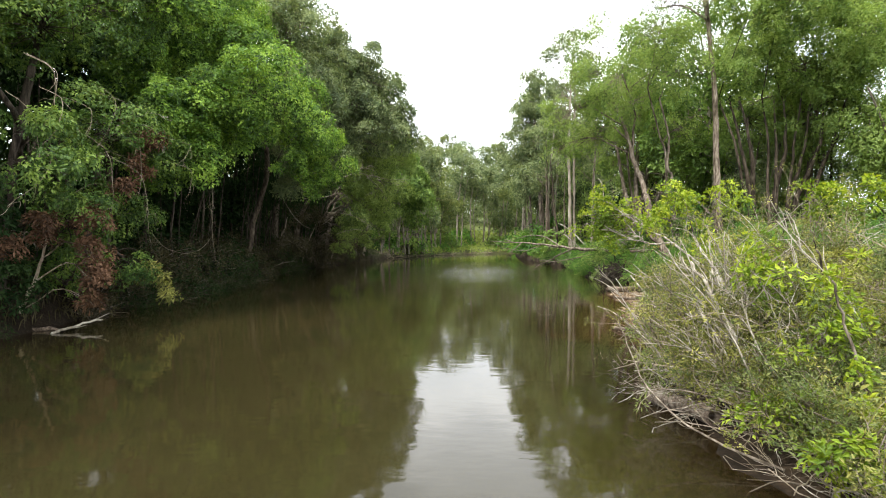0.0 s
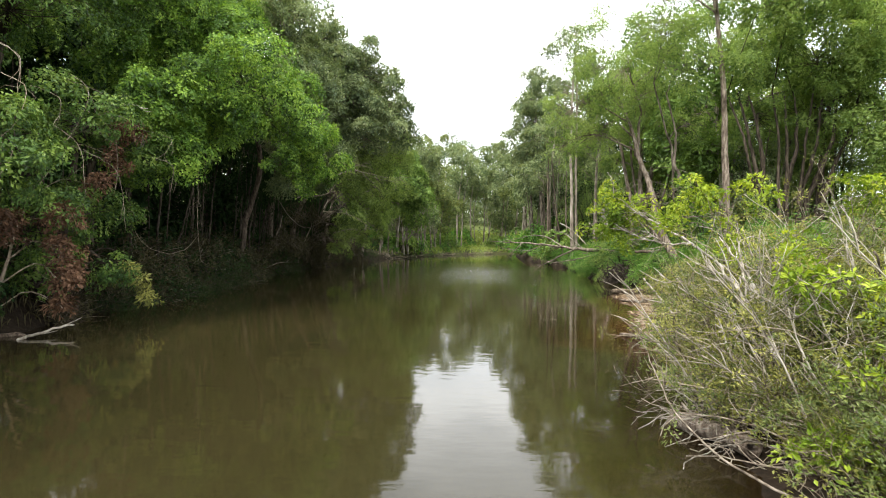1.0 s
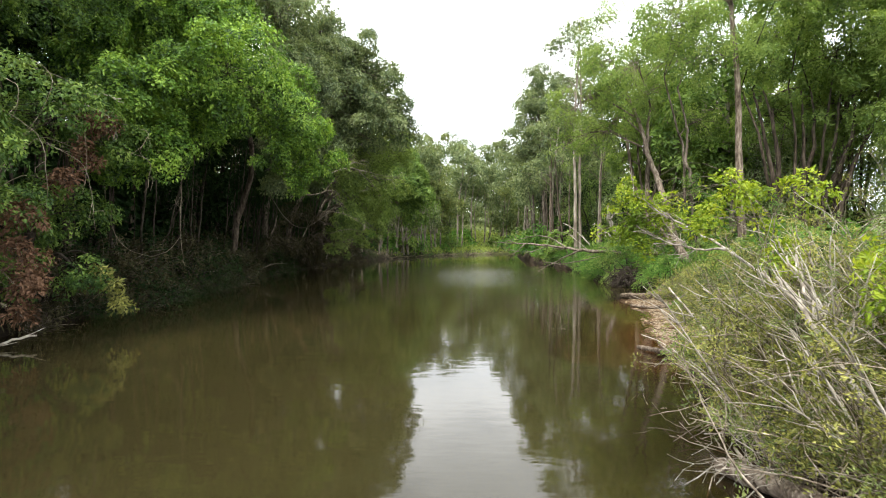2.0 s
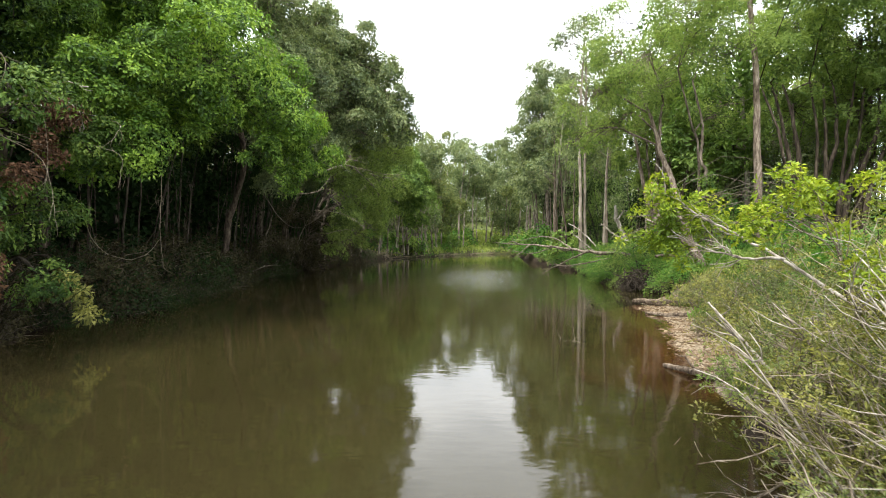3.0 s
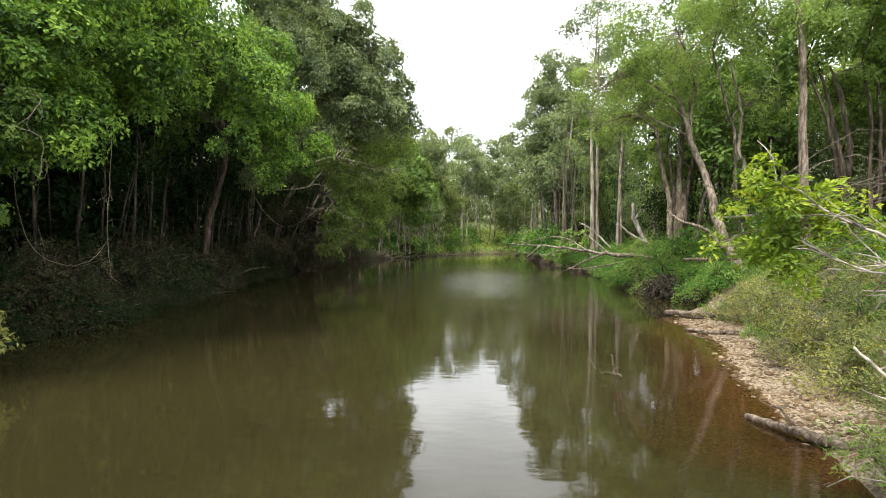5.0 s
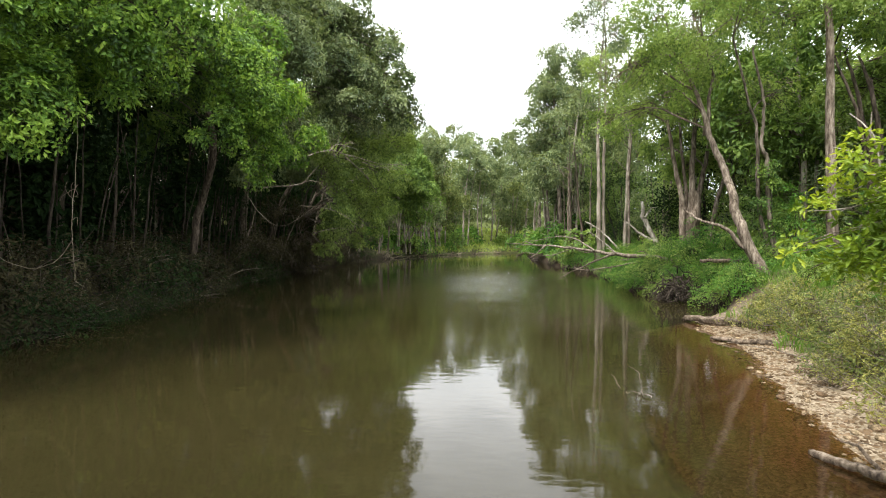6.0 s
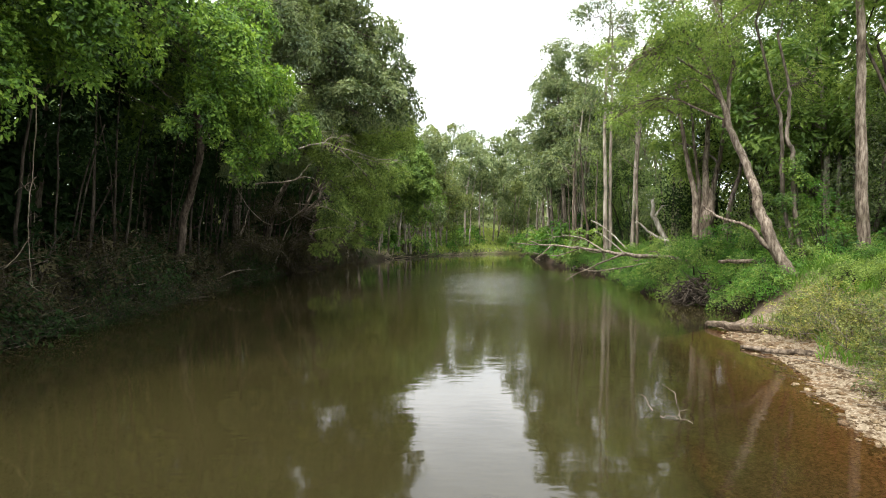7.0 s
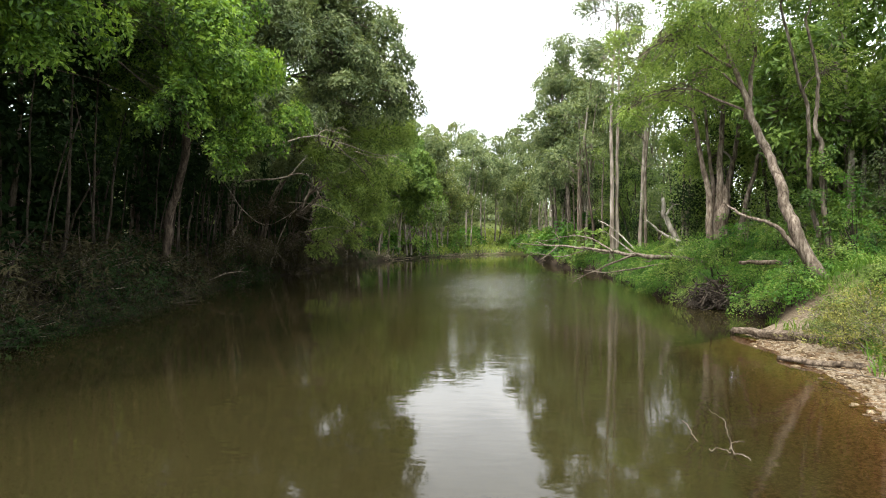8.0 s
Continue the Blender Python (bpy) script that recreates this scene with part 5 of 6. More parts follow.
hollow_log("short pale hollow log at the water's edge", (3.3, 8.45, 0.06), (3.66, 7.15, 0.17), 0.1, 0.12, 93)
dead_wood("arched_branch", "thin bare branch dipping into the water", 94, [([(3.7, 5.7, 0.1), (3.1, 6.3, 0.28), (2.72, 6.8, 0.6), (2.65, 7.3, 1.0), (2.6, 7.8, 1.45)], 0.015, 0.004)], mat=DRIFTWOOD, forks=5, fork_length=1.0)
for k, (x, y, z, ex, ey, ez, bow) in enumerate([(4.0, 6.4, 0.35, 2.7, 7.5, 0.5, 0.1), (4.1, 6.8, 0.5, 2.75, 8.0, 0.75, 0.12), (3.95, 6.1, 0.3, 2.75, 6.7, 0.28, 0.02), (4.2, 7.2, 0.6, 2.9, 8.7, 1.0, 0.15), (4.1, 6.6, 0.45, 2.85, 7.2, 0.22, 0.16), (4.3, 7.6, 0.7, 3.0, 9.2, 1.3, 0.1)]):
    dead_wood("arched_branch", "thin tan dead branch sweeping out over the water", 520 + k, [([(x, y, z), (x * 0.6 + ex * 0.4, y * 0.6 + ey * 0.4, z * 0.6 + ez * 0.4 + bow), (ex, ey, ez)], 0.014, 0.004)], mat=TWIG if k % 2 else DRIFTWOOD, forks=5, group="sweeping dead branches")
dead_wood("drift_log", "long weathered log on the gravel shore", 95, [([(7.82, 27.3, 0.04), (8.15, 26.6, 0.12), (8.5, 25.85, 0.16), (9.15, 24.6, 0.2)], 0.07, 0.14)], "log", LOGWOOD, rough=0.3, sides=11, group="drift logs")
dead_wood("drift_log", "weathered log lying half in the water", 96, [([(7.2, 23.85, 0.03), (7.8, 22.95, 0.1), (8.6, 22.3, 0.16), (9.3, 21.7, 0.28)], 0.045, 0.09), ([(8.1, 22.6, 0.12), (8.5, 21.9, 0.2), (8.9, 21.4, 0.26)], 0.04, 0.02)], "log", LOGWOOD, rough=0.3, sides=11, group="drift logs")
dead_wood("drift_log", "thin dark log with broken stubs on gravel", 97, [([(4.72, 15.5, 0.02), (4.95, 14.8, 0.08), (5.2, 14.25, 0.11), (5.95, 13.2, 0.2)], 0.05, 0.085), ([(5.0, 14.7, 0.1), (4.9, 15.1, 0.34)], 0.025, 0.015)], "log", LOGWOOD, rough=0.25, sides=10, forks=2, group="drift logs")
dead_wood("drift_stick", "thin driftwood stick on the gravel", 98, [([(7.9, 20.4, 0.15), (7.4, 21.4, 0.2), (7.0, 22.6, 0.12)], 0.018, 0.008)], mat=DRIFTWOOD, forks=3)
dead_wood("water_snag", "bare forked twig standing in the water", 99, [([(3.38, 18.0, -0.1), (3.36, 18.2, 0.06), (3.37, 18.4, 0.3), (3.24, 18.5, 0.42)], 0.0075, 0.004), ([(3.36, 18.15, 0.05), (3.44, 18.25, 0.1), (3.56, 18.2, 0.13)], 0.0075, 0.004),
          ([(3.36, 18.05, 0.02), (3.46, 17.8, 0.03)], 0.0075, 0.004), ([(3.35, 18.1, 0.02), (3.2, 18.2, 0.04), (3.1, 18.1, 0.06)], 0.0075, 0.004)], mat=DRIFTWOOD)
dead_wood("water_snag", "short bare stick poking from the water", 100, [([(3.12, 18.5, -0.05), (3.0, 18.75, 0.2)], 0.008, 0.005)], mat=DRIFTWOOD)
dead_wood("floating_branch", "pale dead branch lying in the water", 101, [([(-10.4, 14.2, 0.0), (-10.1, 14.6, 0.08), (-9.7, 15.2, 0.2)], 0.04, 0.02)], mat=DEADWOOD, forks=2)
dead_wood("floating_log", "brown log lying along the shaded shore", 102, [([(-12.4, 14.2, 0.05), (-11.4, 14.5, 0.05), (-10.6, 14.7, 0.03)], 0.08, 0.05)], "log", LOGWOOD)
dead_wood("sunken_log", "orange-brown log lying under shallow water", 103, [([(3.2, 17.2, -0.12), (2.88, 15.8, -0.1), (2.74, 15.0, -0.1), (2.9, 14.2, -0.12)], 0.09, 0.07)], "log", LOGWOOD)
dead_wood("fallen_tree", "fallen dead tree reaching out over the water", 104, [([(11.8, 35.7, 1.9), (11.0, 36.7, 1.6), (9.5, 38.8, 1.85), (7.8, 41.0, 2.1), (5.2, 43.2, 2.35), (3.0, 45.0, 2.5)], 0.18, 0.014), ([(8.8, 39.7, 1.95), (8.0, 41.2, 1.4), (6.9, 43.0, 0.6), (6.3, 43.4, 0.1)], 0.06, 0.012),
          ([(8.0, 40.7, 2.1), (6.8, 43.0, 2.9), (4.8, 44.8, 2.6)], 0.05, 0.01), ([(10.3, 37.7, 1.7), (9.2, 39.4, 1.3), (7.8, 40.9, 0.9), (6.6, 41.4, 1.0)], 0.05, 0.01), ([(6.9, 41.8, 2.2), (5.6, 43.0, 1.7), (4.0, 44.2, 1.9)], 0.035, 0.008)], "tree", mat=DRIFTWOOD, forks=9, fork_length=1.8, rough=0.14)
dead_wood("dead_snag", "broken grey snag with a forked top", 105, [([(12.7, 43.2, 1.6), (12.5, 43.6, 3.0), (12.0, 44.0, 4.3), (11.9, 44.2, 5.2)], 0.2, 0.09), ([(12.6, 43.4, 2.6), (11.6, 43.3, 3.2), (10.6, 43.2, 3.9)], 0.12, 0.03), ([(12.0, 44.0, 4.2), (12.4, 44.0, 4.9)], 0.08, 0.03)], "tree", forks=2)
dead_wood("dead_branch", "bleached fallen branches propped on the bank", 106, [([(12.8, 50.2, 1.4), (11.9, 51.3, 2.6), (10.8, 52.0, 3.8), (10.2, 53.0, 4.2)], 0.08, 0.02), ([(11.6, 47.2, 1.2), (10.4, 47.8, 2.5), (9.4, 48.2, 3.4)], 0.06, 0.015)], forks=6)
dead_wood("fallen_limb", "grey fallen limb lying in the grass", 107, [([(12.6, 30.9, 1.9), (11.6, 31.6, 2.0), (10.6, 32.6, 1.9)], 0.11, 0.07)], "log", LOGWOOD, rough=0.25, sides=10)
dead_wood("bare_limb", "bleached bare limb sticking out of the canopy", 108, [([(-7.2, 27.2, 5.2), (-5.67, 27.4, 5.5), (-5.0, 29.0, 6.05), (-4.6, 31.0, 6.1), (-3.9, 35.0, 6.35), (-2.9, 40.0, 7.0)], 0.026, 0.008), ([(-4.7, 30.6, 6.1), (-4.25, 32.5, 5.6), (-3.9, 34.0, 4.9)], 0.022, 0.006),
          ([(-5.0, 29.0, 6.05), (-4.9, 30.2, 6.5), (-4.3, 31.6, 6.5)], 0.02, 0.006), ([(-4.4, 32.5, 6.15), (-3.6, 33.0, 6.0), (-2.9, 33.2, 6.1)], 0.014, 0.005)], mat=DRIFTWOOD, forks=4, fork_length=1.5)
dead_wood("bare_limb", "pale bare limb arching from the vines", 109, [([(-11.2, 16.2, 5.2), (-10.1, 16.6, 6.0), (-9.3, 16.8, 6.35), (-8.7, 16.9, 6.3)], 0.05, 0.015), ([(-9.6, 16.7, 6.2), (-8.9, 16.8, 5.8), (-8.7, 16.8, 5.3)], 0.025, 0.008)], forks=5)
dead_wood("bare_limb", "short grey limb under the canopy edge", 110, [([(-9.0, 33.0, 5.0), (-7.6, 33.5, 5.2), (-6.9, 33.9, 5.4), (-6.5, 34.2, 5.1)], 0.035, 0.012), ([(-7.4, 33.5, 5.2), (-7.0, 33.6, 5.7), (-6.7, 33.7, 6.1)], 0.02, 0.008)], mat=DRIFTWOOD, forks=2)
dead_wood("bare_limb", "thin pale limb dipping towards the water", 112, [([(-8.4, 36.8, 4.4), (-7.6, 37.0, 4.35), (-6.5, 37.5, 4.1), (-5.5, 38.0, 3.4)], 0.024, 0.008), ([(-6.9, 37.3, 4.2), (-7.1, 37.5, 4.8), (-7.3, 37.5, 5.2)], 0.014, 0.006), ([(-8.0, 38.0, 3.0), (-7.0, 38.6, 3.3), (-6.2, 39.0, 3.2)], 0.018, 0.006)], mat=TWIG, forks=2)
dead_wood("hanging_vine", "grey vine sagging between dark trunks", 113, [([(-11.3, 36.4, 5.2), (-10.6, 36.8, 4.0), (-9.74, 37.0, 3.4), (-8.8, 37.0, 3.6), (-7.8, 37.0, 4.3)], 0.018, 0.012)], "vine", mat=DRIFTWOOD)
dead_wood("dead_stick", "pale dead stick lying along the shaded bank", 114, [([(-12.2, 27.5, 0.8), (-11.8, 28.2, 1.0), (-11.4, 29.0, 1.0)], 0.025, 0.012)], mat=DRIFTWOOD, forks=2, group="sticks on the shaded bank")
dead_wood("dead_stick", "pale dead stick lying along the shaded bank", 115, [([(-12.3, 36.0, 0.5), (-11.5, 36.8, 1.0), (-10.6, 37.4, 1.05)], 0.03, 0.012)], mat=DRIFTWOOD, forks=3, group="sticks on the shaded bank")
dead_wood("dead_stick", "pale dead stick lying along the shaded bank", 116, [([(-11.7, 22.0, 0.3), (-11.3, 22.6, 0.5), (-10.9, 23.3, 0.45)], 0.022, 0.01)], mat=DRIFTWOOD, forks=3, group="sticks on the shaded bank")
dead_wood("hanging_vine", "bare woody vine hanging in a loop", 111, [([(-9.3, 21.3, 5.9), (-9.15, 21.1, 4.5), (-9.05, 20.8, 3.4), (-9.0, 20.7, 2.7), (-8.85, 20.6, 1.7)], 0.01, 0.006),
          ([(-9.0, 20.7, 2.7), (-9.6, 20.9, 2.15), (-10.4, 21.0, 2.0), (-11.4, 21.2, 2.5), (-12.0, 21.4, 3.8), (-12.2, 21.5, 5.2)], 0.01, 0.007), ([(-9.15, 21.1, 4.0), (-9.3, 21.0, 3.8), (-9.1, 20.9, 3.6)], 0.008, 0.005)], "vine", mat=TWIG, forks=3)

rng = np.random.default_rng(118)
for k in range(14):
    y = rng.uniform(12.8, 17.8)
    x, z = -9.6 + 0.16 * (y - 13) + rng.uniform(-0.5, 0.5), rng.uniform(4.2, 7.2)
    drop, sway = rng.uniform(0.8, 2.6), rng.normal(0, 0.4)
    dead_wood("hanging_vine", "thin tan vine trailing from the leafy tree", 540 + k, [([(x - 0.6, y, z), (x + 0.1, y + sway * 0.4, z - drop * 0.25), (x + 0.1, y + sway, z - drop * 0.7), (x - 0.1, y + 1.6 * sway, z - drop)], 0.008, 0.004)], "vine", mat=TWIG, forks=2, group="trailing vines")

rng = np.random.default_rng(120)
pile = thing("debris_pile", 9.9, 33.1, 0.0, "heap of dark flood debris and roots", "debris")
for k in range(3):
    a = np.array([9.95, 33.1, 0.5]) + rng.normal(0, 1, (85, 3)) * np.array([0.46, 0.4, 0.3])
    b = a + rng.normal(0, 1, (85, 3)) * np.array([0.32, 0.3, 0.26])
    a[:, 2], b[:, 2] = np.abs(a[:, 2]), np.abs(b[:, 2])
    for p, q in zip(a, b):
        v, f = tubes([(spine([p, (p + q) / 2 + rng.normal(0, 0.08, 3), q], 5, rng), 0.034, 0.01)], 5)
        mesh_object("root", v, f, BARK_DARK, pile, smooth=True)
pile = thing("debris_pile", -9.6, 77.0, 0.2, "heap of pale driftwood sticks on the bank", "debris")
a = np.array([-9.6, 77.5, 0.5]) + rng.normal(0, 1, (70, 3)) * np.array([1.0, 0.8, 0.35])
b = a + rng.normal(0, 1, (70, 3)) * np.array([0.9, 0.6, 0.5])
for p, q in zip(a, b):
    v, f = tubes([(spine([p, (p + q) / 2, q], 4, rng), 0.03, 0.01)], 5)
    mesh_object("stick", v, f, TWIG, pile, smooth=True)

for k in range(16):
    x, y = rng.uniform(-10.5, -2.5), 0.0
    y = float(np.interp(x, [-10.5, -7.4, -3.3, 1.0], [76.5, 83.5, 93.0, 100.0])) + rng.uniform(0.8, 4.0)
    s = thing("pale_sapling", x, y, ground_z(x, y), "slim pale forked trunk on the far bank", "sapling", "pale saplings")
    h, lean = rng.uniform(6, 10), rng.normal(0, 0.7)
    r0 = rng.uniform(0.11, 0.2)
    run = spine(up(x, y, (lean * 0.3, 0, h * 0.45), (lean, 0, h)), 9, rng, 0.04)
    v, f = tubes([(run, r0, 0.04)], 6)
    mesh_object("trunk", v, f, BARK_PALE, s, smooth=True)
    e = run[4] + np.array([rng.choice([-1, 1]) * rng.uniform(0.8, 1.6), 0.3, h * 0.4])
    v, f = tubes([(spine([run[3], (run[3] + e) / 2 + rng.normal(0, 0.15, 3), e], 6, rng), r0 * 0.6, 0.03)], 6)
    mesh_object("limb", v, f, BARK_PALE, s, smooth=True)
    c = np.concatenate([run[-1] + rng.normal(0, 0.9, (9, 3)), e + rng.normal(0, 0.7, (6, 3))])
    v, f = leaves(rng, c, 14, 0.6, 0.4, 0.18, 0.4)
    mesh_object("foliage", v, f, LEAF_MID, s)
for k in range(12):
    y = rng.uniform(50, 76)
    x = float(np.interp(y, [50, 57, 64, 75], [11.0, 10.4, 9.8, 9.5])) + rng.uniform(0.3, 3.2)
    s = thing("slim_tree", x, y, ground_z(x, y), "slim grey-barked tree on the far open bank", "tree", "slim trees on the open bank")
    h, lean = rng.uniform(8, 15), rng.normal(-0.3, 0.8)
    run = spine(up(x, y, (lean * 0.3, 0, h * 0.45), (lean, 0, h)), 10, rng, 0.05)
    v, f = tubes([(run, rng.uniform(0.08, 0.16), 0.04)], 7, 0.1, rng)
    mesh_object("trunk", v, f, (BARK_GREY, BARK_BROWN, BARK_RED)[k % 3], s, smooth=True)
    for _ in range(3):
        i = rng.integers(4, 9)
        e = run[i] + np.array([rng.choice([-1, 1]) * rng.uniform(0.6, 1.6), rng.normal(0, 0.4), rng.uniform(0.3, 1.4)])
        v, f = tubes([(spine([run[i], (run[i] + e) / 2 + rng.normal(0, 0.12, 3), e], 5, rng), 0.04, 0.012)], 5)
        mesh_object("limb", v, f, DRIFTWOOD, s, smooth=True)
    c = run[-1] + rng.normal(0, 1, (26, 3)) * np.array([1.1, 1.1, 1.6])
    foliage(rng, c, rng.normal(0, 0.6, (26, 3)), 14, 0.45, 0.26, 0.1, 0.5, LEAF_GREY, s)
for k in range(26):
    x = rng.uniform(-9.5, 6)
    y = float(np.interp(x, [-9.5, -7.4, -3.3, 1.0, 8.0], [78.0, 83.5, 93.0, 100.0, 109.0])) + rng.uniform(-0.3, 0.6)
    a = rng.normal(0, 0.5)
    L = rng.uniform(0.6, 2.0)
    dead_wood("drift_stick", "pale driftwood stick along the far shore", 400 + k, [([(x, y, 0.1), (x + 0.5 * L * math.cos(a), y + 0.3, 0.2), (x + L * math.cos(a), y + L * math.sin(a), 0.25 + 0.3 * rng.uniform())], 0.05, 0.02)], mat=TWIG, group="driftwood on the far shore")

# ---- weeds, ferns and grass ----
fern = [shrub(130 + i, (FERN, LEAF_AIRY, FERN)[i], BARK_DARK, 0.75, 0.6, 38, 26, 0.075, 0.027, 0.24, 0.1, 4, label="lush green weeds on the open bank", name="weed_clump", group="weeds on the open bank") for i in range(3)]
rng = np.random.default_rng(131)
scatter(fern, along(RIGHT_SHORE[11:23], 28.5, 46, 70, (0.0, 0.9), rng) + along(RIGHT_SHORE[11:23], 29, 46, 42, (0.8, 3), rng) + along(RIGHT_SHORE[11:23], 28, 46, 40, (2.5, 8), rng) + along(RIGHT_SHORE[11:23], 46, 64, 22, (0.3, 4), rng) + along(RIGHT_SHORE[11:23], 43, 62, 34, (0.0, 0.8), rng) + lines(22, 9.5, 14, 14, 28, rng) + lines(8, 14, 18, 25, 31, rng) + lines(20, 9, 15, -7, 14, rng), rng, (0.7, 1.6))
dry = [shrub(133 + i, (LEAF_SAGE, LEAF_OLIVE, LEAF_SAGE)[i], DRIFTWOOD, 0.6, 0.5, 34, 22, 0.062, 0.021, 0.2, 0.0, 8, label="dry olive weeds on the slope above the gravel", name="weed_clump", group="weeds above the gravel") for i in range(3)]
scatter(dry, along(RIGHT_SHORE[5:13], 12.5, 27, 62, (1.2, 4.2), rng) + lines(30, 4.6, 8, 5, 11.5, rng) + lines(24, 5.5, 10, -7, 12, rng), rng, (0.7, 1.5))
low = [shrub(140 + i, (LEAF_MID, FERN)[i], BARK_GREY, 1.3, 1.5, 36, 22, 0.24, 0.11, 0.35, 0.3, label="rounded green shrub on the far bank", name="bank_bush", group="bushes on the far bank") for i in range(2)]
scatter(low, clear_of_field(along(RIGHT_SHORE[19:24], 58, 94, 18, (0.3, 3), rng) + [(-8.5, 86), (-6, 90), (-9.5, 84), (-2, 99), (-5, 96), (3, 107), (-11, 82), (6, 112), (-1, 104), (11, 112), (9, 116), (-7, 100), (-3, 108), (1, 114), (5, 120), (12, 106), (15, 118), (-10, 92), (-12, 98), (8, 124), (-1, 122), (11, 122), (-14, 90), (-6, 112)]), rng, (0.9, 2.6))

tuft = [shrub(145 + i, (LEAF_AIRY, FERN)[i], BARK_GREY, 0.95, 1.7, 46, 30, 0.13, 0.045, 0.26, 0.2, 6, label="fresh green bush among the trunks", name="bank_bush", group="bushes among the trunks") for i in range(2)]
scatter(tuft, [(16.2, 33), (13.1, 37), (14.6, 33.4), (17.6, 34), (13.6, 32.6), (16.9, 31.4), (11.6, 42.5), (14.6, 38.5), (15.2, 43), (12.0, 36.4), (13.4, 35.0)], rng, (0.8, 1.3))


lush = [shrub(148 + i, (FERN, LEAF_MID)[i], BARK_DARK, 1.15, 2.9, 70, 30, 0.13, 0.05, 0.3, 0.4, 6, label="tall deep green bush beside the leaning trunks", name="bank_bush", group="tall bushes on the open bank") for i in range(2)]
scatter(lush, [(13.7, 30.7), (14.9, 32.0), (15.6, 29.0), (13.2, 33.2)], rng, (0.85, 1.15))


def grass(name, label, places, height, width, rng, mat):
    p = np.array([(x, y) for x, y in places])
    z = relief(p[:, 0], p[:, 1])
    n = len(p)
    base = np.column_stack([p, z - 0.02])
    h = height * rng.uniform(0.4, 1.3, (n, 1))
    lean = rng.normal(0, 0.35, (n, 2))
    a = rng.uniform(0, 2 * np.pi, n)
    s = np.column_stack([np.cos(a), np.sin(a), np.zeros(n)]) * width * 0.5
    mid = base + np.column_stack([lean * h * 0.35, h[:, 0] * 0.6])
    tip = base + np.column_stack([lean * h * 1.1, h[:, 0]])
    v = np.stack([base, mid + s, tip, mid - s], 1).reshape(-1, 3)
    ob = mesh_object(name, v, np.arange(n * 4).reshape(n, 4), mat)
    return tagged(ob, label, "grass", kind="stuff")


rng = np.random.default_rng(150)
spots = np.array(lines(92000, 5.5, 22, 13, 60, rng))
d = shore_distance(spots[:, 0], spots[:, 1])
edge_of = np.where((spots[:, 1] > 13) & (spots[:, 1] < 28), 1.25, 0.25)
spots = spots[(d > edge_of + 0.8 * wobble(spots[:, 0], spots[:, 1], 0.9)) & (wobble(spots[:, 0], spots[:, 1], 1.3, 2.0) > -0.45)]
grass("bank_grass", "long soft green grass on the open bank", spots, 0.34, 0.035, rng, BLADE)
spots = np.array(lines(26000, -14, 30, 78, 150, rng))
d = shore_distance(spots[:, 0], spots[:, 1])
grass("field_grass", "sunlit yellow-green grass of the field", spots[d > 0.4], 0.5, 0.14, rng, FIELD)
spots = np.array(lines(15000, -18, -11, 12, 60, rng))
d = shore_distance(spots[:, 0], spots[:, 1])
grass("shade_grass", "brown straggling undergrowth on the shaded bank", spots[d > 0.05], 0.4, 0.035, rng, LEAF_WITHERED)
spots = np.array(lines(16000, 2.8, 9, 3, 14, rng))
d = shore_distance(spots[:, 0], spots[:, 1])
grass("shore_grass", "thin grass under the shrubs", spots[d > 0.5], 0.22, 0.02, rng, BLADE)

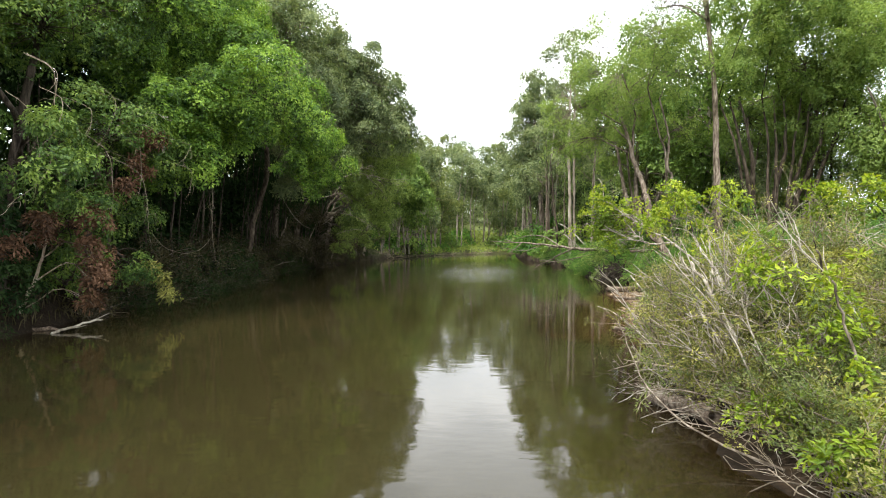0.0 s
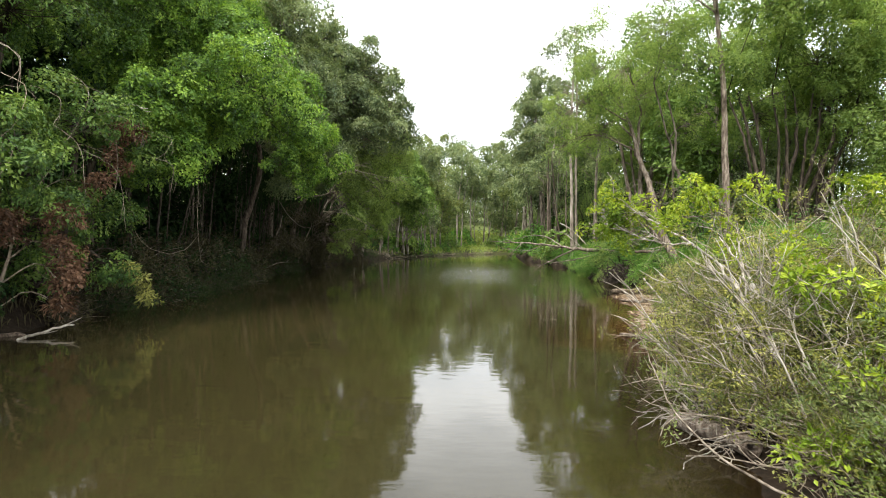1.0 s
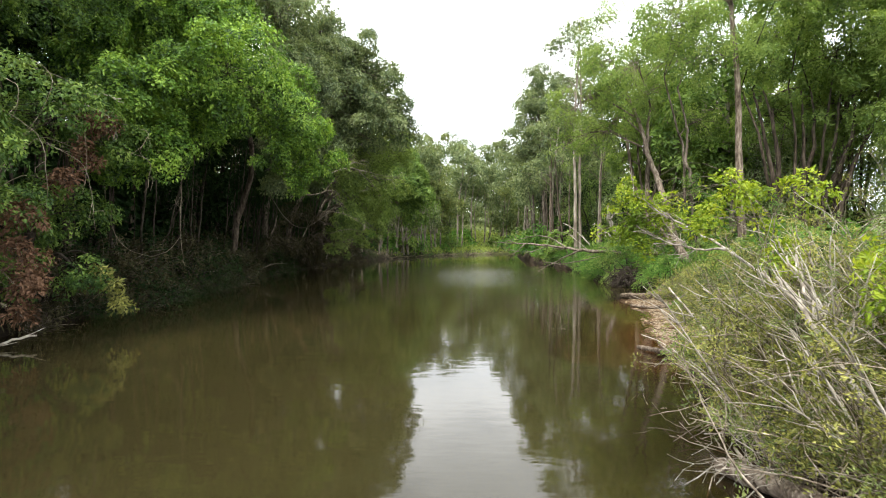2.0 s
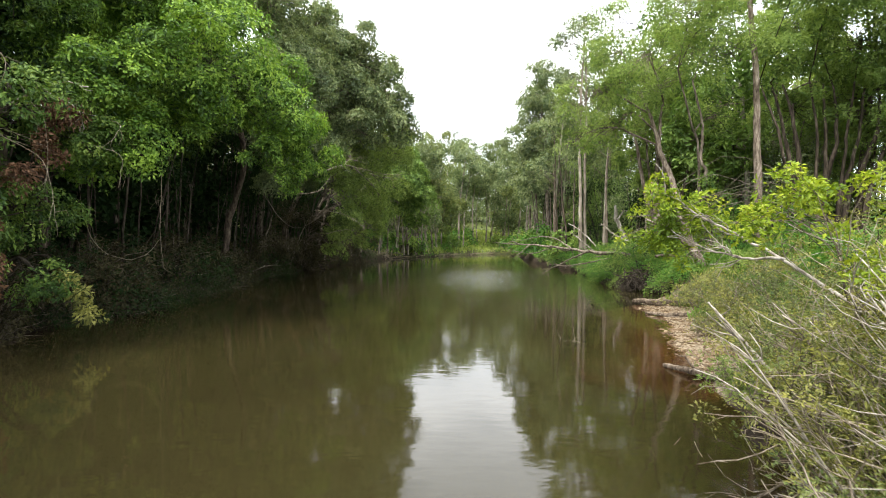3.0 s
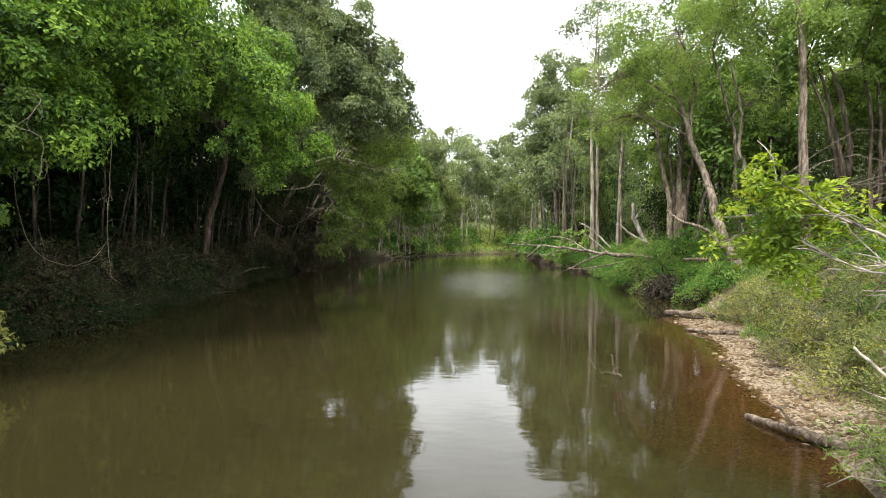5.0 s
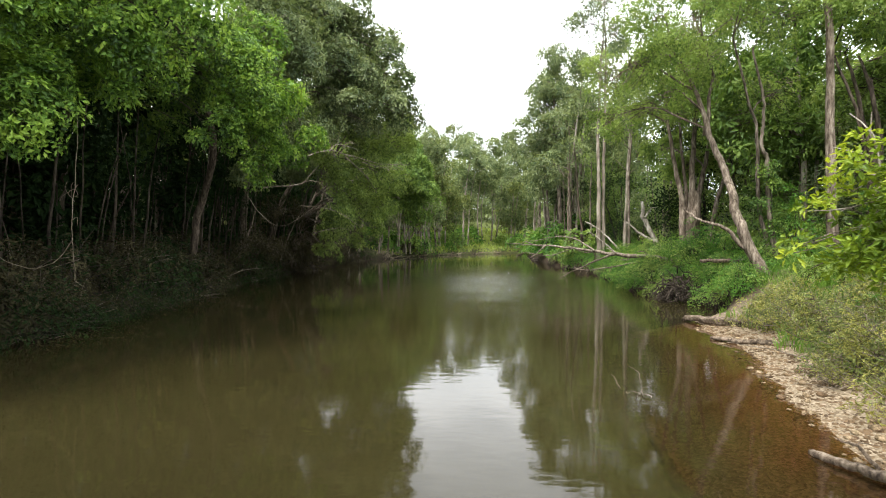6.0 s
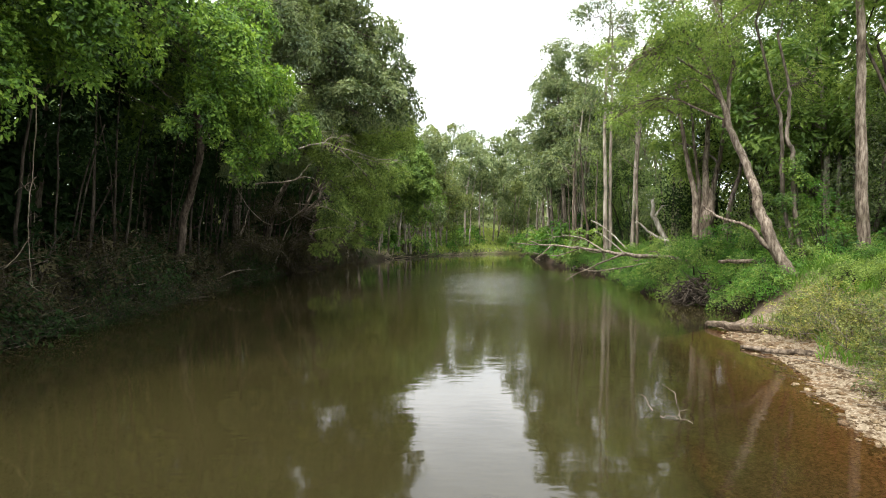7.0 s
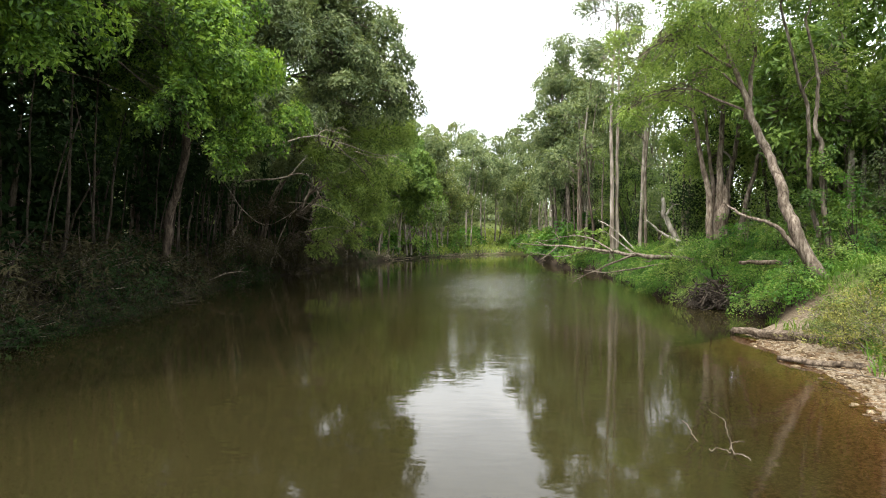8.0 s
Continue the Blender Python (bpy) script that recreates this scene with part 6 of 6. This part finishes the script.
# ---- gravel shore ----
def stone_mesh(seed):
    bm = bmesh.new()
    bmesh.ops.create_icosphere(bm, subdivisions=1, radius=1)
    r = np.random.default_rng(seed)
    k = r.uniform(0.75, 1.2, 3)
    for v in bm.verts:
        v.co = Vector((v.co.x * k[0], v.co.y * k[1], v.co.z * 0.5)) * r.uniform(0.82, 1.12)
    me = bpy.data.meshes.new("stone")
    bm.to_mesh(me)
    bm.free()
    me.materials.append(STONE)
    me.polygons.foreach_set("use_smooth", np.full(len(me.polygons), True))
    return me


rng = np.random.default_rng(160)
shapes = [stone_mesh(161 + i) for i in range(8)]
placed = 0
while placed < 290:
    y = rng.uniform(14.0, 26.8)
    x = np.interp(y, [p[1] for p in RIGHT_SHORE[:12]], [p[0] for p in RIGHT_SHORE[:12]]) + abs(rng.normal(0.2, 0.75)) - 0.35
    r = 0.03 + 0.085 * rng.uniform() ** 3
    s = new("stone", shapes[placed % 8])
    s.parent = ground
    s.matrix_world = pose(x, y, ground_z(x, y) + r * 0.15, rng.normal(0, 12), rng.normal(0, 12), rng.uniform(0, 360)) @ Matrix.Diagonal((r, r, r, 1))
    placed += 1
n = 3600
y = rng.uniform(13.5, 27, n)
x = np.interp(y, [p[1] for p in RIGHT_SHORE[:12]], [p[0] for p in RIGHT_SHORE[:12]]) + np.abs(rng.normal(0, 1.3, n)) - 0.4
z = relief(x, y)
r = rng.uniform(0.015, 0.045, n)
a = rng.uniform(0, np.pi, n)
corner = np.array([(-1, -1, -0.4), (1, -1, -0.4), (1, 1, -0.4), (-1, 1, -0.4), (-0.6, -0.6, 0.4), (0.6, -0.6, 0.4), (0.6, 0.6, 0.4), (-0.6, 0.6, 0.4)])
c = corner[None] * rng.uniform(0.6, 1.2, (n, 8, 1)) * r[:, None, None]
c = np.stack([c[..., 0] * np.cos(a)[:, None] - c[..., 1] * np.sin(a)[:, None], c[..., 0] * np.sin(a)[:, None] + c[..., 1] * np.cos(a)[:, None], c[..., 2]], -1)
v = (c + np.stack([x, y, z], -1)[:, None]).reshape(-1, 3)
face = np.array([(4, 5, 6, 7), (0, 1, 5, 4), (1, 2, 6, 5), (2, 3, 7, 6), (3, 0, 4, 7)])
f = (face[None] + 8 * np.arange(n)[:, None, None]).reshape(-1, 4)
gravel_ob = mesh_object("gravel", v, f, STONE, smooth=True)
tagged(gravel_ob, "small tan pebbles of the gravel shore", "gravel", kind="stuff")
